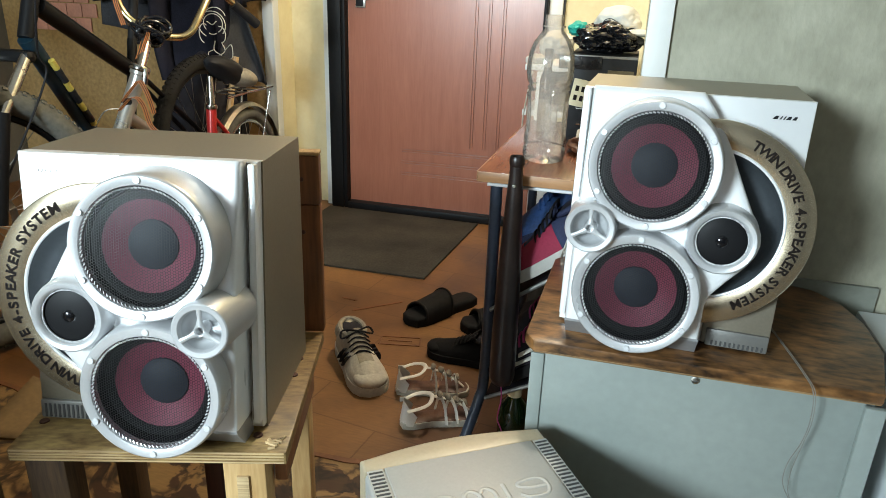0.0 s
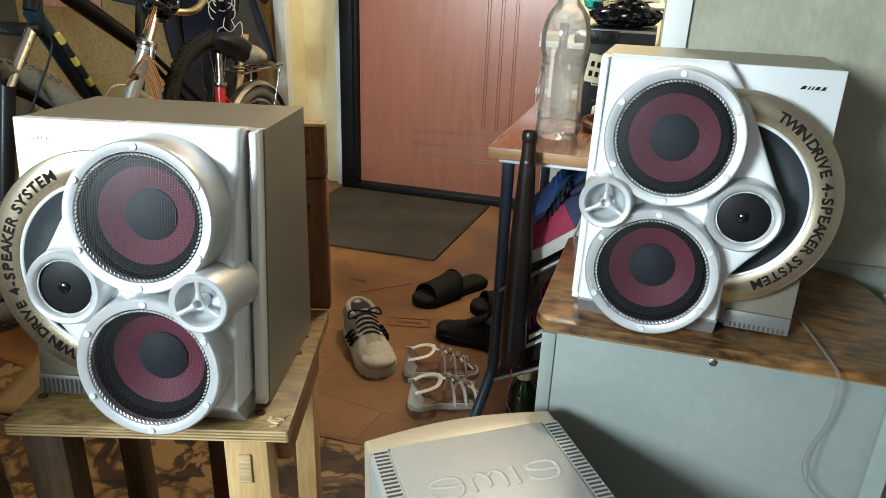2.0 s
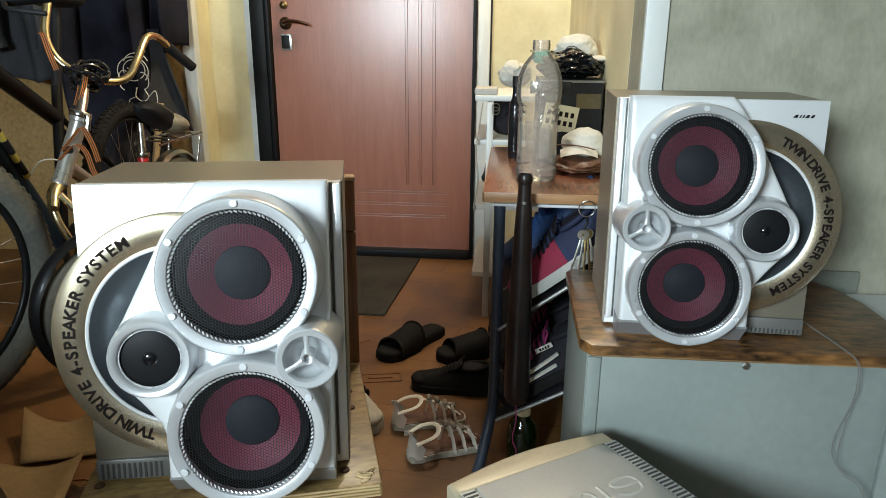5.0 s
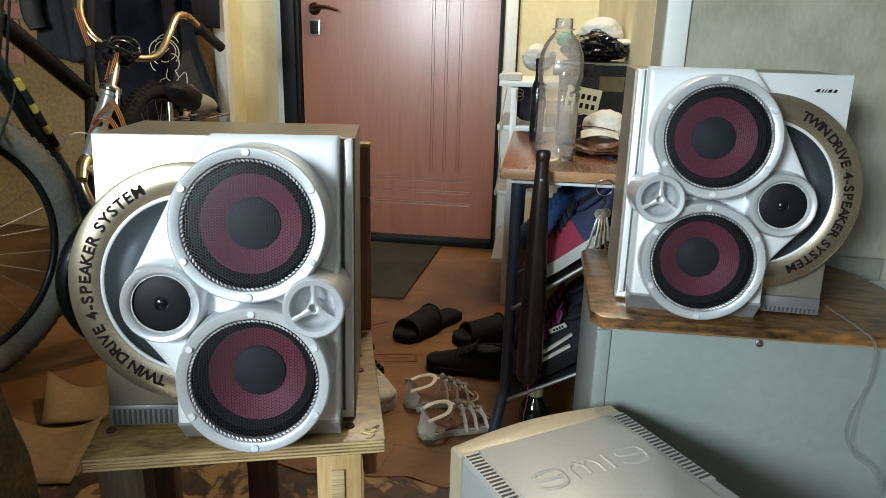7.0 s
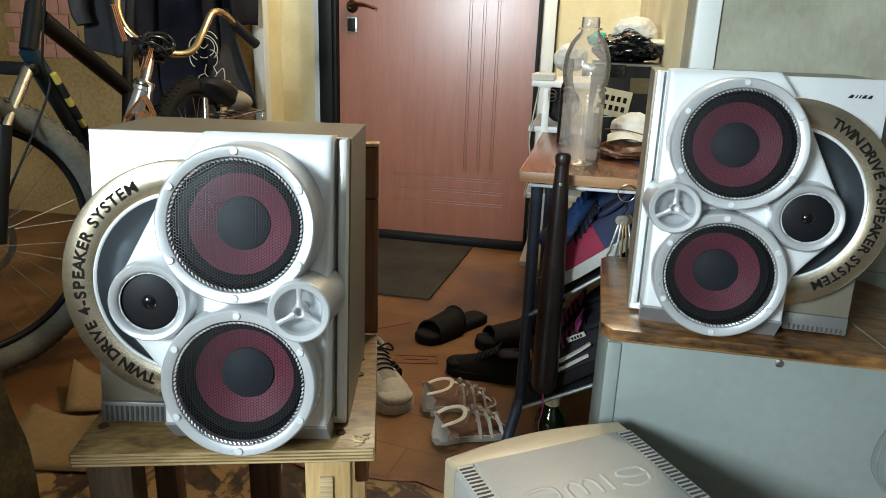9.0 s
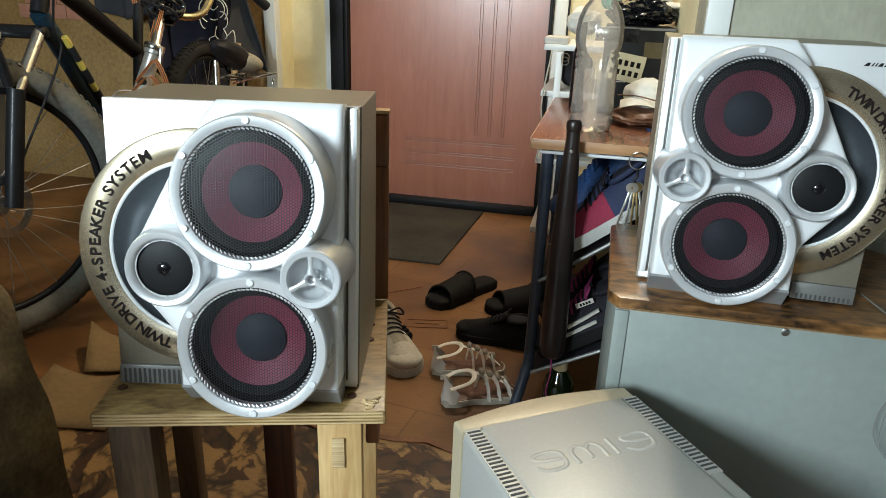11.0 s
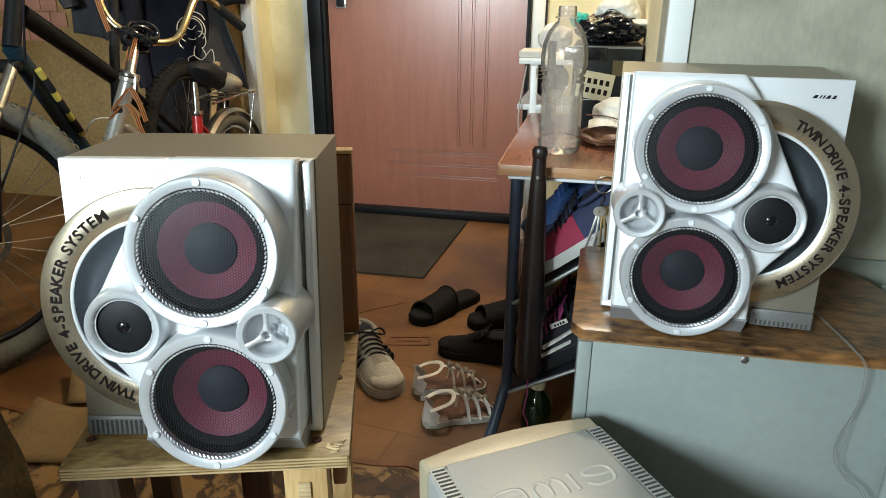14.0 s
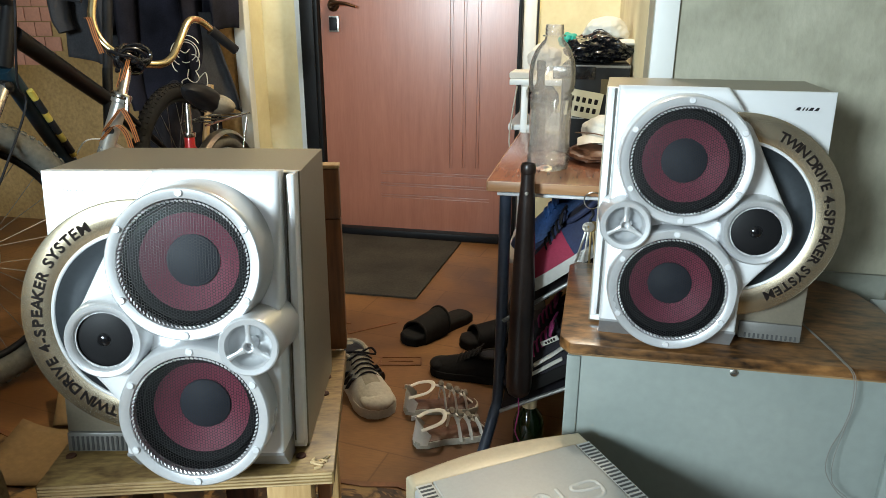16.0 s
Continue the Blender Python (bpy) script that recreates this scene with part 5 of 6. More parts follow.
shoe("running_shoe", tilt1, "crimson and navy running shoe with white sole on shoe bar", SHOE_NAVY, SOLE_WHITE, LACE_BLACK, SHOE_NAVY, 0.94, None, "shoes on the shoe bars", SHOE_PINK)
tilt2 = Matrix.Translation((0.318, 1.94, 0.560)) @ Matrix.Rotation(radians(180), 4, "Z") @ Matrix.Rotation(radians(30), 4, "Y")
shoe("running_shoe", tilt2, "blue and navy running shoe on the shoe bar", SHOE_BLUE, SHOE_NAVY, SHOE_BLUE, SHOE_BLUE, 0.98, None, "shoes on the shoe bars")
tilt3 = Matrix.Translation((0.318, 1.812, 0.285)) @ Matrix.Rotation(radians(180), 4, "Z") @ Matrix.Rotation(radians(30), 4, "Y")
striped = shoe("running_shoe", tilt3, "black running shoe with magenta laces and white stripes", SHOE_BLACK, SOLE_BLACK, LACE_PINK, SHOE_BLACK, 1.0, None, "shoes on the shoe bars")
for xa, xb, za, zb in ((0.215, 0.120, 0.034, 0.040), (0.180, 0.105, 0.052, 0.062)):
    part("side_band", tube([(xa, 0.0425, za), ((xa + xb) / 2, 0.0410, (za + zb) / 2), (xb, 0.0365, zb)], 0.0085, 8, 4, flat=0.35), SHOE_WHITE, striped, "wide white side band")
patch = part("tongue_patch", box(0.128, 0.030, 0.084, 0.040, 0.003, 0.011, 0.001), SHOE_WHITE, striped, "white label patch")
for k in range(4):
    part("print_bar", box(0.117 + 0.0065 * k, 0.0320, 0.084, 0.0042, 0.001, 0.0055), INK, patch)
tilt4 = Matrix.Translation((0.318, 1.93, 0.30)) @ Matrix.Rotation(radians(180), 4, "Z") @ Matrix.Rotation(radians(30), 4, "Y")
shoe("running_shoe", tilt4, "black running shoe with magenta laces", SHOE_BLACK, SOLE_BLACK, LACE_PINK, SHOE_BLACK, 0.98, None, "shoes on the shoe bars")
shoe("loafer", ground(0.05, 2.11, 176), "black and grey rubber shoe lying by the table leg", SOLE_BLACK, SOLE_BLACK, SOLE_BLACK, SOLE_BLACK, 0.80)


def slide(m, label):
    s = thing("slide_sandal", m, label, "slipper", "pair of slides")
    o = [(0, 0.030), (0.03, 0.038), (0.10, 0.036), (0.17, 0.045), (0.23, 0.047), (0.265, 0.036), (0.278, 0.010)]
    o = o + [(x, -y) for x, y in reversed(o)] + [(-0.008, 0)]
    part("footbed", prism(o, 0, 0.030, 0.010, seg=3), SOLE_BLACK, s)
    part("strap", cloth(14, 16, lambda u, v: (0.135 + 0.105 * u - 0.015 * math.sin(math.pi * v), 0.050 * math.cos(math.pi * v), 0.012 + (0.066 - 0.020 * u) * math.sin(math.pi * v) ** 0.75)), SOLE_BLACK, s)
    part("strap_edge", tube([(0.135 - 0.015 * math.sin(math.pi * k / 8), 0.050 * math.cos(math.pi * k / 8), 0.012 + 0.066 * math.sin(math.pi * k / 8) ** 0.75) for k in range(9)], 0.004, 8, 3), SOLE_BLACK, s)
    part("strap_edge", tube([(0.240 - 0.015 * math.sin(math.pi * k / 8), 0.050 * math.cos(math.pi * k / 8), 0.012 + 0.046 * math.sin(math.pi * k / 8) ** 0.75) for k in range(9)], 0.004, 8, 3), SOLE_BLACK, s)
    return s


slide(ground(-0.140, 2.500, 238), "black foam slide sandal lying on the linoleum")
slide(ground(0.125, 2.42, 208), "black foam slide sandal beside the table leg")


def sandal(m, label):
    s = thing("strap_sandal", m @ Matrix.Diagonal((0.78, 0.95, 0.98, 1)), label, "sandal", "pair of strap sandals")
    o = [(0, 0.022), (0.03, 0.029), (0.09, 0.026), (0.15, 0.034), (0.20, 0.036), (0.232, 0.024), (0.240, 0.006)]
    o = o + [(x, -y) for x, y in reversed(o)] + [(-0.006, 0)]
    part("outsole", prism(o, 0, 0.016, 0.003), SHOE_PALE, s, "pale grey sole")
    part("insole", prism([(x * 0.96 + 0.004, y * 0.9) for x, y in o], 0.0142, 0.0175, 0.001), LEATHER, s, "brown insole")
    part("heel_counter", cloth(18, 5, lambda u, v: (0.030 - 0.036 * math.sin(math.pi * u) + 0.012 * v, 0.030 * math.cos(math.pi * u), 0.010 + (0.026 + 0.034 * math.sin(math.pi * u)) * v)), SHOE_WHITE, s, "white leather heel")
    part("ankle_strap", tube([(0.012, 0.028, 0.052), (0.05, 0.033, 0.062), (0.085, 0.020, 0.070), (0.092, -0.006, 0.072), (0.07, -0.030, 0.066), (0.012, -0.029, 0.052)], 0.0070, 8, 4, flat=0.28), SHOE_WHITE, s)
    part("buckle", box(0.010, 0.034, 0.050, 0.020, 0.004, 0.012, 0.001), SOLE_WHITE, s)
    for x, h in ((0.118, 0.055), (0.152, 0.045), (0.186, 0.034)):
        part("cross_strap", tube([(x - 0.006, 0.034, 0.010), (x, 0.022, 0.010 + h * 0.75), (x + 0.004, 0.0, 0.010 + h), (x + 0.010, -0.022, 0.010 + h * 0.75), (x + 0.014, -0.035, 0.010)], 0.0075, 8, 4, flat=0.25), SHOE_WHITE, s)
    part("centre_strap", tube([(0.092, 0, 0.072), (0.12, 0.002, 0.066), (0.16, 0.002, 0.052), (0.20, 0, 0.032), (0.222, 0, 0.016)], 0.0055, 8, 4, flat=0.35), SHOE_WHITE, s)
    for k in range(4):
        part("bow", lump(0.118 + 0.026 * k, 0.004, 0.074 - 0.010 * k, 0.010, 0.013, 0.007, 0.3, 6, 2, k), SOLE_TAN, s)
    return s


sandal(ground(-0.132, 1.768, 28), "white strappy sandal with brown insole standing on the floor")
sandal(ground(-0.192, 1.905, 16), "white strappy sandal with brown insole behind its pair")

gb = thing("green_bottle", pose(0.128, 1.80, 0), "small green glass bottle with a cream cap on the floor", "bottle")
part("body", lathe([(0, 0), (0.032, 0), (0.035, 0.005), (0.035, 0.075), (0.030, 0.095), (0.017, 0.112), (0.015, 0.122)], 28), GREEN_GLASS, gb)
part("cap", lathe([(0.017, 0.118), (0.0175, 0.142), (0.015, 0.145), (0, 0.145)], 24), material("cream_bottle_cap", (0.52, 0.42, 0.25), 0.5, 0, 0.1, 9, 90, 0.05), gb)

# printed inlays of the linoleum
for k, (x, y, sx, sy, rz) in enumerate(((-0.272, 2.158, 0.118, 0.048, 12), (-0.42, 2.36, 0.004, 0.17, -48), (-0.245, 2.40, 0.004, 0.09, -30), (-0.53, 2.38, 0.05, 0.004, -8))):
    for dx, dy, w, h in ((0, sy / 2, sx, 0.005), (0, -sy / 2, sx, 0.005), (-sx / 2, 0, 0.005, sy), (sx / 2, 0, 0.005, sy), (0, 0, sx * 0.6, 0.004)):
        m = pose(x, y, 0.0012, 0, 0, rz)
        tagged(part("floor_inlay_trim", merge(None, box(dx, dy, 0, w, h, 0.0012), m), INLAY, smooth=False), "dark printed inlay line of the linoleum", "floor inlay", kind="structure")


# ---------- bicycles ----------
def wheel(parent, centre, radius, tyre_r, heading, spokes, knobs, rim_mat, name="wheel", tyre=RUBBER, spoke_mat=STEEL):
    """Wheel standing upright in the plane of heading and z."""
    m = Matrix.Translation(centre) @ Matrix.Rotation(radians(heading), 4, "Z") @ Matrix.Rotation(radians(90), 4, "X")
    inv = m
    circ = lambda r, t, seg=72: lathe([(r + t * math.cos(2 * math.pi * k / 10), t * math.sin(2 * math.pi * k / 10)) for k in range(10)], seg, m=inv, close=True)
    w = part(name, circ(radius - tyre_r, tyre_r), tyre, parent, "black rubber tyre")
    if knobs:
        bm = bmesh.new()
        for k in range(knobs):
            a = 2 * math.pi * k / knobs
            for j, off in enumerate((-0.62, 0.0, 0.62)):
                aa = a + (0.5 if j == 1 else 0) * 2 * math.pi / knobs
                rr = radius - tyre_r + tyre_r * math.cos(off) - 0.001
                t = box(0, 0, 0, 0.006, 0.011, 0.011)
                merge(bm, t, inv @ Matrix.Rotation(aa, 4, "Z") @ Matrix.Translation((rr, 0, tyre_r * math.sin(off))) @ Matrix.Rotation(-off, 4, "Y"))
        tagged(part("tread", bm, tyre, w, smooth=False), kind="stuff")
    part("rim", circ(radius - tyre_r * 2 - 0.004, 0.010), rim_mat, w)
    part("hub", lathe([(0, -0.045), (0.012, -0.045), (0.012, -0.032), (0.022, -0.030), (0.022, -0.026), (0.012, -0.024), (0.012, 0.024), (0.022, 0.026), (0.022, 0.030), (0.012, 0.032), (0.012, 0.045), (0, 0.045)], 20, m=inv), STEEL, w)
    for k in range(spokes):
        a = 2 * math.pi * k / spokes
        b = a + (0.5 if k % 4 < 2 else -0.5)
        side = 0.028 if k % 2 else -0.028
        p0, p1 = Vector((0.02 * math.cos(b), 0.02 * math.sin(b), side)), Vector(((radius - tyre_r * 2) * math.cos(a), (radius - tyre_r * 2) * math.sin(a), 0))
        part("spoke", tube([inv @ p0, inv @ p1], 0.0011, 5, straight=True), spoke_mat, w, smooth=False)
    return w


mtb = thing("mountain_bike", pose(0, 0, 0), "black and teal mountain bike parked against the wall", "bicycle", "parked bicycles")
F, R, BB = Vector((-1.295, 1.76, 0.37)), Vector((-1.355, 2.845, 0.36)), Vector((-1.303, 2.325, 0.31))
HT, HB, ST = Vector((-1.272, 2.02, 0.935)), Vector((-1.268, 1.975, 0.822)), Vector((-1.360, 2.47, 0.690))
HEAD = 95.5
wheel(mtb, F, 0.36, 0.036, 72, 28, 90, BIKE_BLACK, spoke_mat=SILVER_DARK)
wheel(mtb, R, 0.355, 0.029, HEAD, 28, 90, BIKE_BLACK, tyre=DARK_RUBBER)
TUBE = lambda name, a, b, r, mat, label="", n=12: part(name, tube([a, b], r, n, straight=True), mat, mtb, label)
TUBE("top_tube", HT + Vector((0, 0.01, -0.03)), ST, 0.025, BIKE_BLACK)
TUBE("down_tube", HB, BB, 0.024, BIKE_TEAL, "dark teal down tube")
TUBE("seat_tube", BB, ST + Vector((0, 0.02, 0.10)), 0.016, BIKE_BLACK)
TUBE("head_tube", HB, HT, 0.022, BIKE_BLACK)
for sx in (-0.045, 0.045):
    o = Vector((sx, 0, 0))
    TUBE("seat_stay", ST + o * 0.4, R + o, 0.009, BIKE_BLACK)
    TUBE("chain_stay", BB + o * 0.5, R + o, 0.010, BIKE_BLACK)
    TUBE("fork_stanchion", HB + Vector((sx * 1.3 - 0.045, -0.02, -0.04)), F + Vector((sx * 1.3, 0.07, 0.27)), 0.015, CHROME, "chrome fork stanchion")
    TUBE("fork_lower", F + Vector((sx * 1.3, 0.07, 0.28)), F + Vector((sx * 1.3, 0, 0)), 0.021, BIKE_BLACK, "black fork lower")
part("fork_crown", box(HB.x - 0.04, HB.y - 0.02, HB.z - 0.045, 0.145, 0.036, 0.034, 0.014), BIKE_BLACK, mtb)
part("fork_arch", tube([F + Vector((-0.06, 0.05, 0.29)), F + Vector((-0.05, 0.03, 0.385)), F + Vector((0.05, 0.03, 0.385)), F + Vector((0.06, 0.05, 0.29))], 0.012, 8, 4), BIKE_BLACK, mtb)
part("stem", tube([HT, HT + Vector((0, 0.01, 0.05)), HT + Vector((0, -0.05, 0.075))], 0.018, 10, 4), BIKE_BLACK, mtb)
part("handlebar", tube([HT + Vector((-0.33, 0.0, 0.10)), HT + Vector((-0.15, -0.045, 0.08)), HT + Vector((0.0, -0.05, 0.075)), HT + Vector((0.15, -0.045, 0.08)), HT + Vector((0.33, 0.0, 0.10))], 0.0145, 10, 5), BIKE_BLACK, mtb)
for sx in (-1, 1):
    part("brake_lever", tube([HT + Vector((sx * 0.18, -0.06, 0.075)), HT + Vector((sx * 0.22, -0.10, 0.06)), HT + Vector((sx * 0.30, -0.09, 0.05))], 0.006, 8, 4), BLACK, mtb)
part("saddle", lump(-1.37, 2.56, 1.06, 0.07, 0.13, 0.03, 0.08, 3, 4, 4.0), BLACK, mtb)
part("seat_post", tube([ST + Vector((0, 0.02, 0.09)), (-1.37, 2.56, 1.045)], 0.016, 10, straight=True), BLACK, mtb)
part("brake_disc", lathe([(0.078, -0.001), (0.078, 0.001), (0.055, 0.001), (0.055, -0.001)], 36, m=Matrix.Translation(F + Vector((0.040, 0, 0))) @ Matrix.Rotation(radians(90), 4, "Y"), close=True), STEEL, mtb)
part("crank", tube([BB + Vector((0.07, 0, 0)), BB + Vector((0.08, 0.10, -0.13))], 0.011, 8, straight=True), BIKE_BLACK, mtb)
part("chain_ring", lathe([(0.085, -0.003), (0.085, 0.003), (0.06, 0.003), (0.06, -0.003)], 40, m=Matrix.Translation(BB + Vector((0.055, 0, 0))) @ Matrix.Rotation(radians(90), 4, "Y"), close=True), BLACK, mtb)
part("brake_hose", tube([HT + Vector((0.1, -0.07, 0.09)), HT + Vector((0.16, -0.14, 0.03)), HT + Vector((0.09, -0.10, -0.14)), HB + Vector((0.07, -0.03, -0.1)), F + Vector((0.07, 0.03, 0.1))], 0.003, 6, 6), BLACK, mtb)
d = (BB - HB).normalized()
pm = part("pump", tube([HB + d * 0.07 + Vector((0.034, 0, 0)), HB + d * 0.31 + Vector((0.034, 0, 0))], 0.0090, 10, straight=True), YELLOW, mtb, "yellow and black frame pump")
for k in range(3):
    part("pump_band", tube([HB + d * (0.10 + 0.075 * k) + Vector((0.035, 0, 0)), HB + d * (0.145 + 0.075 * k) + Vector((0.035, 0, 0))], 0.0096, 10, straight=True), BLACK, pm)
part("loose_cable", tube([HB + d * 0.32 + Vector((0.03, 0, 0)), HB + d * 0.30 + Vector((0.05, 0.05, 0.03)), HB + d * 0.33 + Vector((0.07, 0.12, 0.03)), HB + d * 0.40 + Vector((0.07, 0.17, -0.02))], 0.0022, 6, 6), WHITE_WIRE, mtb)

kid = thing("small_bicycle", pose(0, 0, 0), "old silver folding bicycle with yellowed high handlebar", "bicycle", "parked bicycles")
KT = lambda name, a, b, r, mat, label="": part(name, tube([a, b], r, 14, straight=True), mat, kid, label)
wheel(kid, Vector((-1.03, 2.11, 0.20)), 0.20, 0.020, 62, 20, 0, CHROME)
wheel(kid, Vector((-1.235, 2.95, 0.25)), 0.25, 0.022, 92, 20, 0, CHROME)
ht = part("head_tube", lathe([(0.024, 0), (0.024, 0.006), (0.0215, 0.010), (0.0215, 0.175), (0.026, 0.178), (0.026, 0.192), (0.019, 0.198)], 28, m=look((-1.140, 2.125, 0.555), (-1.255, 1.965, 0.105))), BIKE_SILVER, kid, "silver head tube")
part("badge", lathe([(0.013, 0), (0.011, 0.002), (0, 0.002)], 18, m=look((-1.110, 2.135, 0.645), (-1.5, 2.7, 0.75))), BLACK, ht)
part("stem", tube([(-1.096, 2.19, 0.735), (-1.112, 2.24, 0.785), (-1.134, 2.295, 0.842)], 0.0145, 14, 4), CHROME, kid, "chrome handlebar stem")
part("clamp_ring", lathe([(0.027, -0.008), (0.029, -0.004), (0.029, 0.006), (0.026, 0.010), (0.016, 0.012)], 24, m=look((-1.095, 2.188, 0.735), (-1.20, 2.04, 0.32))), CHROME, kid)
part("clamp_bolt", tube([(-1.075, 2.175, 0.715), (-1.06, 2.168, 0.735), (-1.063, 2.162, 0.695)], 0.006, 8, 3), CHROME, kid)
hb = [(-1.232, 2.36, 1.10), (-1.228, 2.31, 1.02), (-1.225, 2.28, 0.94), (-1.200, 2.285, 0.875), (-1.138, 2.305, 0.830), (-1.090, 2.36, 0.815), (-1.064, 2.40, 0.830), (-1.052, 2.44, 0.88), (-1.050, 2.50, 0.940), (-1.045, 2.56, 0.943), (-1.030, 2.62, 0.905)]
part("handlebar", tube(hb, 0.0115, 14, 6), GOLD, kid, "yellowed chrome handlebar")
part("grip", tube([(-1.035, 2.605, 0.914), (-0.998, 2.69, 0.848)], 0.0165, 14, straight=True), BLACK, kid, "black rubber grip")
for k in range(13):
    a = k * 0.7
    c = Vector((-1.134 + 0.022 * math.sin(a * 2), 2.292 + 0.015 * math.cos(a), 0.832 + 0.012 * math.sin(a * 3)))
    ax = Matrix.Rotation(a, 4, "Z") @ Matrix.Rotation(0.9 + 0.5 * math.sin(a * 1.7), 4, "X")
    part("cable_loop", tube([c + ax @ Vector((0.040 * math.cos(q * math.pi / 5), 0.033 * math.sin(q * math.pi / 5), 0.004 * math.sin(q))) for q in range(10)], 0.0052, 8, 3, closed=True), BIN_BAG, kid, "coiled black cable")
part("fork_crown", tube([(-1.140, 2.125, 0.555), (-1.140, 2.095, 0.535), (-1.125, 2.06, 0.50)], [0.02, 0.018, 0.014], 12, 4), GOLD, kid)
for sx in (-0.04, 0.04):
    part("fork_blade", tube([(-1.135 + sx * 0.4, 2.09, 0.53), (-1.09 + sx, 2.08, 0.46), (-1.05 + sx, 2.10, 0.34), (-1.03 + sx, 2.11, 0.20)], 0.0105, 10, 5), GOLD, kid, "yellowed fork blade")
part("front_mudguard", lathe([(0.208, -0.022), (0.218, -0.014), (0.222, 0), (0.218, 0.014), (0.208, 0.022)], 60, m=Matrix.Translation((-1.03, 2.11, 0.222)) @ Matrix.Rotation(radians(62), 4, "Z") @ Matrix.Rotation(radians(90), 4, "X")), BIKE_BLACK, kid)
KT("main_tube", (-1.125, 2.145, 0.60), (-1.205, 2.66, 0.30), 0.019, BIKE_SILVER)
KT("seat_tube", (-1.205, 2.655, 0.25), (-1.218, 2.70, 0.545), 0.019, BIKE_RED, "red seat tube")
KT("seat_post", (-1.218, 2.70, 0.53), (-1.222, 2.715, 0.655), 0.0125, CHROME, "chrome seat post")
part("seat_clamp", lathe([(0.022, -0.008), (0.024, 0), (0.022, 0.008)], 18, m=Matrix.Translation((-1.218, 2.70, 0.546))), CHROME, kid)
tilt = Matrix.Translation((-1.19, 2.79, 0.668)) @ Matrix.Rotation(radians(-21), 4, "X")
sd = part("saddle", merge(None, lump(0, -0.02, 0, 0.052, 0.125, 0.042, 0.10, 3, 4, 6.0), tilt), BLACK, kid, "black saddle with a grey rear")
part("saddle_rear", merge(None, lump(0.012, 0.065, -0.004, 0.066, 0.062, 0.036, 0.05, 3, 4, 6.5), tilt), SHOE_GREY, sd)
part("saddle_spring", tube([(-1.2 + 0.02 * math.cos(k * 1.3), 2.80 + 0.02 * math.sin(k * 1.3), 0.655 - 0.004 * k) for k in range(10)], 0.003, 6, 3), CHROME, sd)
for sx in (-0.05, 0.05):
    KT("rear_stay", (-1.22 + sx * 0.3, 2.70, 0.50), (-1.235 + sx, 2.95, 0.25), 0.008, BIKE_RED)
    KT("chain_stay", (-1.208 + sx * 0.4, 2.66, 0.26), (-1.235 + sx, 2.95, 0.25), 0.008, BIKE_RED)
    KT("carrier_leg", (-1.235 + sx, 2.95, 0.25), (-1.215 + sx * 1.3, 3.02, 0.575), 0.004, CHROME)
    part("carrier_rail", tube([(-1.222 + sx, 2.74, 0.575), (-1.22 + sx * 1.2, 2.86, 0.582), (-1.215 + sx * 1.2, 3.05, 0.585)], 0.0045, 8, 4), CHROME, kid, "chrome luggage carrier rail")
for k in range(4):
    KT("carrier_bar", (-1.285, 2.78 + 0.08 * k, 0.583), (-1.155, 2.78 + 0.08 * k, 0.583), 0.0035, CHROME)
part("rear_mudguard", lathe([(0.262, -0.024), (0.276, -0.014), (0.280, 0), (0.276, 0.014), (0.262, 0.024)], 60, m=Matrix.Translation((-1.235, 2.95, 0.25)) @ Matrix.Rotation(radians(92), 4, "Z") @ Matrix.Rotation(radians(90), 4, "X")), STEEL, kid)


def ribbon(pts, width, parent, axis=(0.6, 0.5, 0.2)):
    path = smooth_path(pts, 6)
    ax = Vector(axis).normalized() * width / 2
    bm = bmesh.new()
    uv = bm.loops.layers.uv.new("UVMap")
    rows = [(bm.verts.new(p - ax), bm.verts.new(p + ax)) for p in path]
    for a, b in zip(rows, rows[1:]):
        f = bm.faces.new((a[0], a[1], b[1], b[0]))
        for l, q in zip(f.loops, (0, 1, 1, 0)):
            l[uv].uv = (0, q)
    return part("ribbon", bm, RIBBON, parent, "orange and black striped ribbon")


ribbon([(-1.115, 2.27, 0.835), (-1.10, 2.225, 0.80), (-1.108, 2.21, 0.765)], 0.013, kid)
ribbon([(-1.13, 2.27, 0.83), (-1.125, 2.24, 0.79), (-1.122, 2.215, 0.76)], 0.013, kid)
ribbon([(-1.12, 2.125, 0.645), (-1.085, 2.14, 0.69), (-1.07, 2.15, 0.705), (-1.055, 2.16, 0.66), (-1.05, 2.17, 0.61)], 0.013, kid)
ribbon([(-1.13, 2.12, 0.62), (-1.09, 2.135, 0.66), (-1.07, 2.15, 0.64), (-1.06, 2.16, 0.58), (-1.04, 2.17, 0.55)], 0.013, kid)
ribbon([(-1.235, 2.268, 0.95), (-1.22, 2.262, 0.945), (-1.21, 2.262, 0.90), (-1.20, 2.268, 0.85)], 0.013, kid)


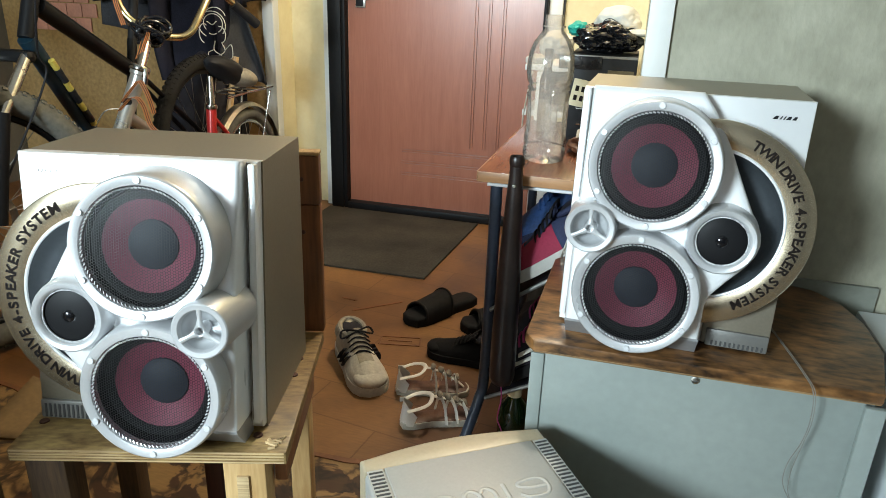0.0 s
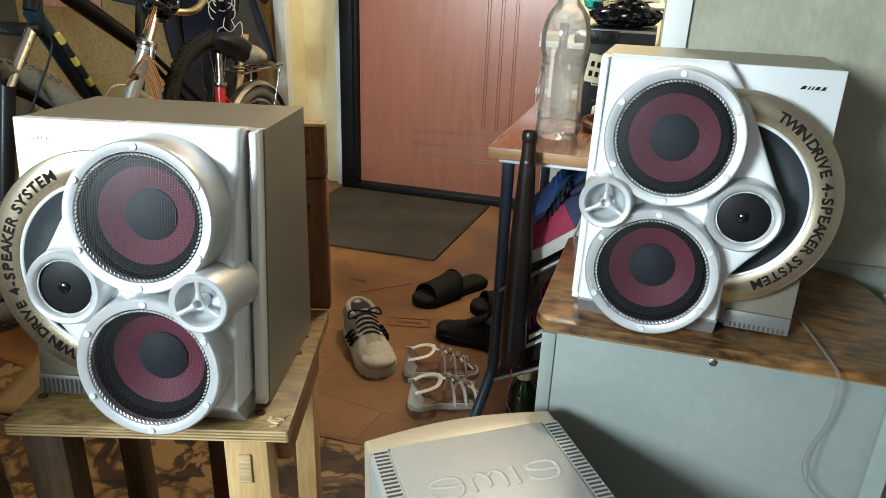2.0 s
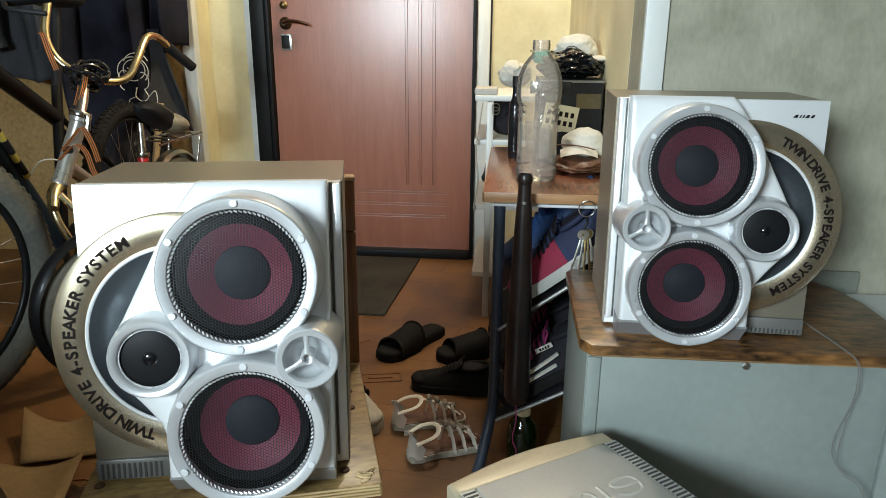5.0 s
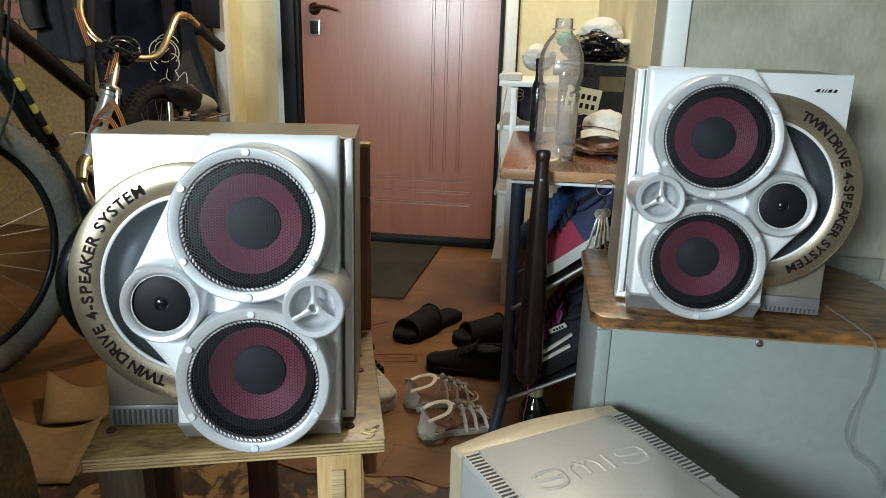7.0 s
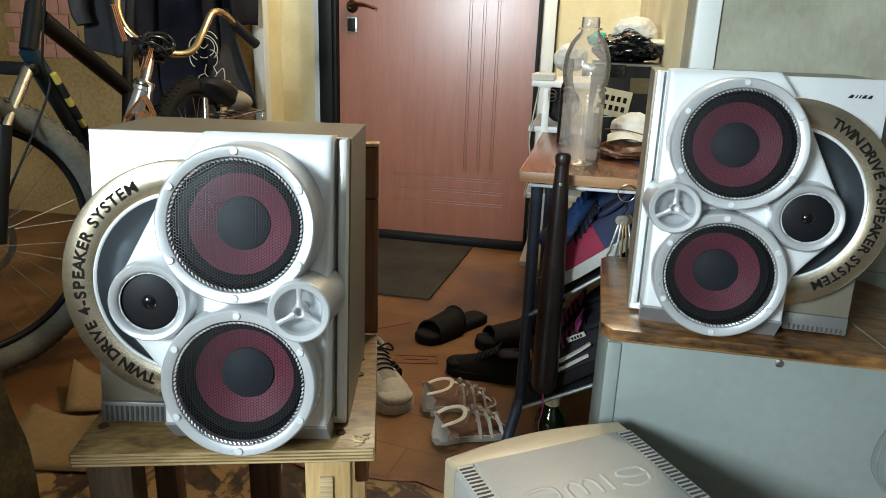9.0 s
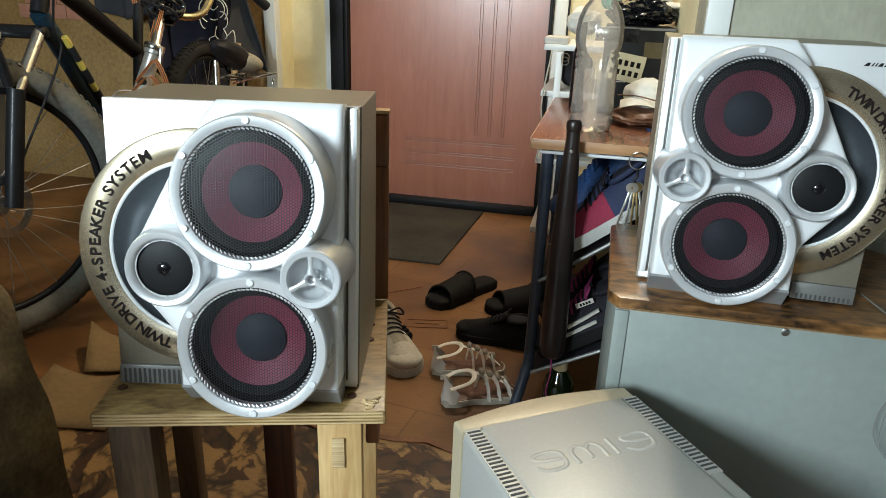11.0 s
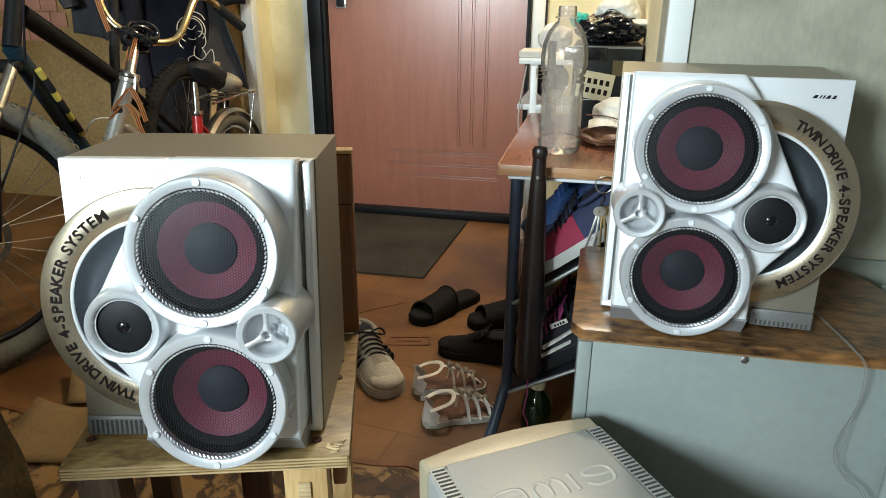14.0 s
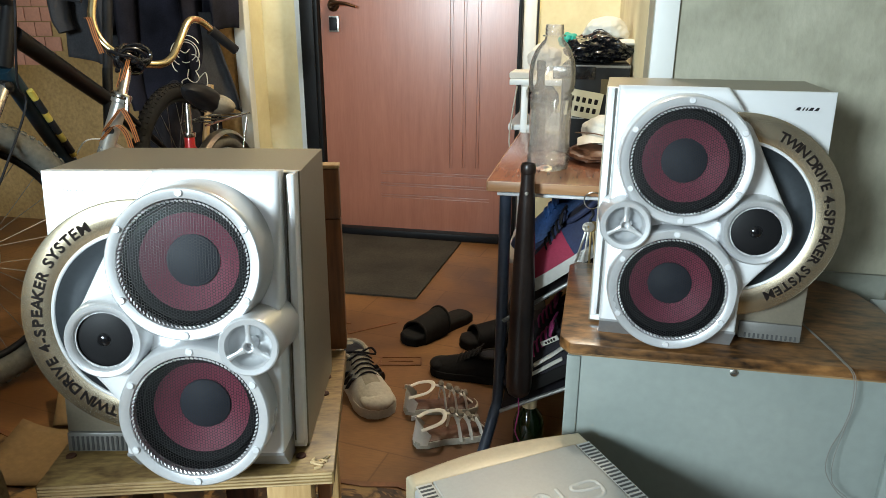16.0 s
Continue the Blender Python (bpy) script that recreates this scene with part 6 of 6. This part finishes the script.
# ---------- clothes and clutter at the wall behind the bicycles ----------
def garment(name, x0, x1, z0, z1, y, mat, label, seed, taper=0.0, skew=0.0, sleeves=False):
    f = lambda u, v: (x0 + (x1 - x0) * u + taper * (0.5 - u) * (1 - v) + skew * (1 - v), y - 0.035 * math.sin(9 * u + seed) * (0.4 + 0.6 * (1 - v)) - 0.05 * math.sin(math.pi * u) - 0.015 * math.sin(5 * v + 7 * u + seed), z0 + (z1 - z0) * v + 0.015 * math.sin(6 * u + seed) * (1 - v))
    g = thing(name, pose(0, 0, 0), label, "garment", "clothes hung on the wall")
    body = part("body", cloth(40, 30, f), mat, g)
    body.modifiers.new("thickness", "SOLIDIFY").thickness = 0.008
    if sleeves:
        w = x1 - x0
        for q in (0.16, 0.84):
            xa = x0 + w * q
            part("sleeve", tube([(xa, y - 0.05, z1 - 0.05), (xa + 0.02 * (q - 0.5), y - 0.085, z1 - 0.3 * (z1 - z0)), (xa + 0.05 * (q - 0.5), y - 0.09, z0 + 0.3 * (z1 - z0)), (xa, y - 0.085, z0 + 0.12)], [0.055, 0.062, 0.052, 0.045], 14, 6, flat=0.6), mat, g)
    return g


garment("hanging_jacket", -1.74, -1.34, 0.46, 1.45, 3.17, CLOTH_NAVY, "dark navy jacket hanging on the wall", 0.3, sleeves=True)
garment("hanging_jacket", -2.02, -1.74, 0.78, 1.45, 3.16, CLOTH_GREY, "charcoal jacket hanging on the wall", 1.7, sleeves=True)
garment("hanging_trousers", -1.36, -1.215, 0.905, 1.45, 3.13, CLOTH_NAVY, "navy trousers hanging beside the corner strip", 2.4, 0.02)
shirt = garment("hanging_shirt", -1.46, -1.325, 0.58, 0.98, 3.12, CLOTH_GREY, "charcoal shirt with a pale line print", 3.6, -0.10, 0.04)
swirl = lambda cx, cz, rx, rz, a0, a1: [(cx + rx * math.cos(radians(a)), cz + rz * math.sin(radians(a))) for a in range(a0, a1 + 1, 20)]
for pts in (swirl(0, 0, 0.048, 0.042, -40, 250), swirl(0.004, 0.004, 0.034, 0.03, -60, 230), swirl(0.012, 0.018, 0.040, 0.036, 20, 160),
            swirl(-0.030, -0.028, 0.018, 0.030, 60, 260), swirl(0.026, -0.030, 0.020, 0.026, -80, 110), swirl(0, -0.026, 0.012, 0.004, 180, 360),
            [(0.006, -0.050), (0.0, -0.078), (0.022, -0.092), (0.040, -0.078), (0.030, -0.055)], [(0.0, -0.078), (-0.022, -0.090), (-0.010, -0.115), (0.022, -0.092)],
            [(0.040, -0.078), (0.064, -0.060), (0.066, -0.098), (0.044, -0.112)], [(0.022, -0.092), (0.042, -0.120), (0.056, -0.150)], [(-0.018, 0.010), (0.0, 0.0), (0.016, 0.012)]):
    part("print_line", tube([(-1.388 + 1.3 * x, 3.004 - 0.05 * abs(x), 0.822 + 1.25 * z) for x, z in pts], 0.0020, 6, 5), CLOTH_WHITE, shirt, "pale printed line")
rod = thing("coat_rack", pose(-1.58, 3.22, 1.46), "wooden coat rack on the wall", "coat rack")
part("board", box(0, 0, 0, 0.78, 0.024, 0.08, 0.004), PINE, rod)
for k in range(5):
    part("hook", tube([(-0.32 + 0.16 * k, -0.01, 0), (-0.32 + 0.16 * k, -0.05, -0.005), (-0.32 + 0.16 * k, -0.06, 0.02)], 0.005, 8, 4), STEEL, rod)
cal = thing("wall_print", pose(-2.36, 3.228, 1.0), "pink-brown brick patterned print on the wall", "print")
for r in range(7):
    for c in range(4):
        part("print_block", box(-0.12 + 0.085 * c + 0.04 * (r % 2), 0, -0.22 + 0.064 * r, 0.081, 0.005, 0.060, 0.001), PINK_PAPER, cal)
tagged(part("wall_cable", tube([(-1.78, 3.228, 1.6), (-1.775, 3.226, 1.1), (-1.782, 3.228, 0.6), (-1.778, 3.227, 0.2)], 0.004, 6, 5), BLACK), "thin black cable running down the ochre wall", "cable")
tagged(part("dark_backpack", lump(-1.48, 3.02, 0.34, 0.17, 0.13, 0.34, 0.15, 4, 5, 14.0), SHOE_BLACK), "black stuffed rucksack behind the bicycles", "rucksack")
tagged(part("leaning_strut", tube([(-1.33, 2.98, 0.45), (-1.30, 3.02, 0.70)], 0.014, 8, straight=True), PINE), "short pine stick leaning behind the bicycle", "stick")

# ---------- floor clutter by the chair ----------
def flap(name, corners, z, label, curl=0.02):
    a, b, c, d = [Vector((*p, 0)) for p in corners]
    f = lambda u, v: tuple(((a * (1 - u) + b * u) * (1 - v) + (d * (1 - u) + c * u) * v) + Vector((0, 0, z + curl * (u - 0.5) ** 2 * 4 * v)))
    g = tagged(part(name, cloth(8, 8, f), CARD), label, "cardboard")
    g.modifiers.new("thickness", "SOLIDIFY").thickness = 0.004
    return g


flap("cardboard_flap", [(-1.02, 1.42), (-0.80, 1.46), (-0.86, 1.66), (-1.06, 1.62)], 0.006, "flattened brown cardboard piece on the floor", 0.03)
flap("cardboard_flap", [(-1.00, 1.64), (-0.84, 1.70), (-0.92, 1.86), (-1.08, 1.78)], 0.012, "torn brown cardboard flap on the floor", 0.06)
shoe("sneaker", ground(-0.92, 1.90, 30), "dark shoe with a white sole under the bicycle", SHOE_BLACK, SOLE_WHITE, LACE_BLACK, SHOE_BLACK, 0.9)


def throw(u, v):
    """Draped cover: u runs from the middle down over the side, v along its length."""
    a = u * math.pi / 2
    n = noise.noise(Vector((u * 4, v * 5, 0.5)))
    k = noise.noise(Vector((u * 11, v * 9, 2)))
    x = -0.84 + 0.305 * math.sin(a) ** 0.52 + 0.016 * n + 0.006 * k
    return (x, 0.66 + 0.44 * v + 0.012 * n, max(0.004, 0.004 + 0.585 * math.cos(a) ** 0.55 + 0.012 * k * math.cos(a)))


arm = thing("armchair", pose(0, 0, 0), "low armchair covered with a mottled brown throw", "armchair")
part("throw", cloth(50, 40, throw), CLOTH_BROWN, arm, "mottled brown fabric throw")
# unseen back, added and sized to shade the floor and chair at left
part("shading_back", box(-1.09, 0.54, 0.375, 1.20, 0.16, 0.75, 0.05), CLOTH_BROWN, arm)
part("seat", box(-1.42, 0.86, 0.20, 0.62, 0.44, 0.38, 0.05), CLOTH_BROWN, arm)
part("arm_body", box(-0.87, 0.88, 0.285, 0.44, 0.40, 0.55, 0.06), CLOTH_BROWN, arm)
end = cloth(50, 30, lambda u, v: (throw(u, 1)[0] * v - 0.84 * (1 - v), throw(u, 1)[1] + 0.02 * (1 - v), throw(u, 1)[2] * v + 0.004 * (1 - v)))
part("throw_end", end, CLOTH_BROWN, arm)
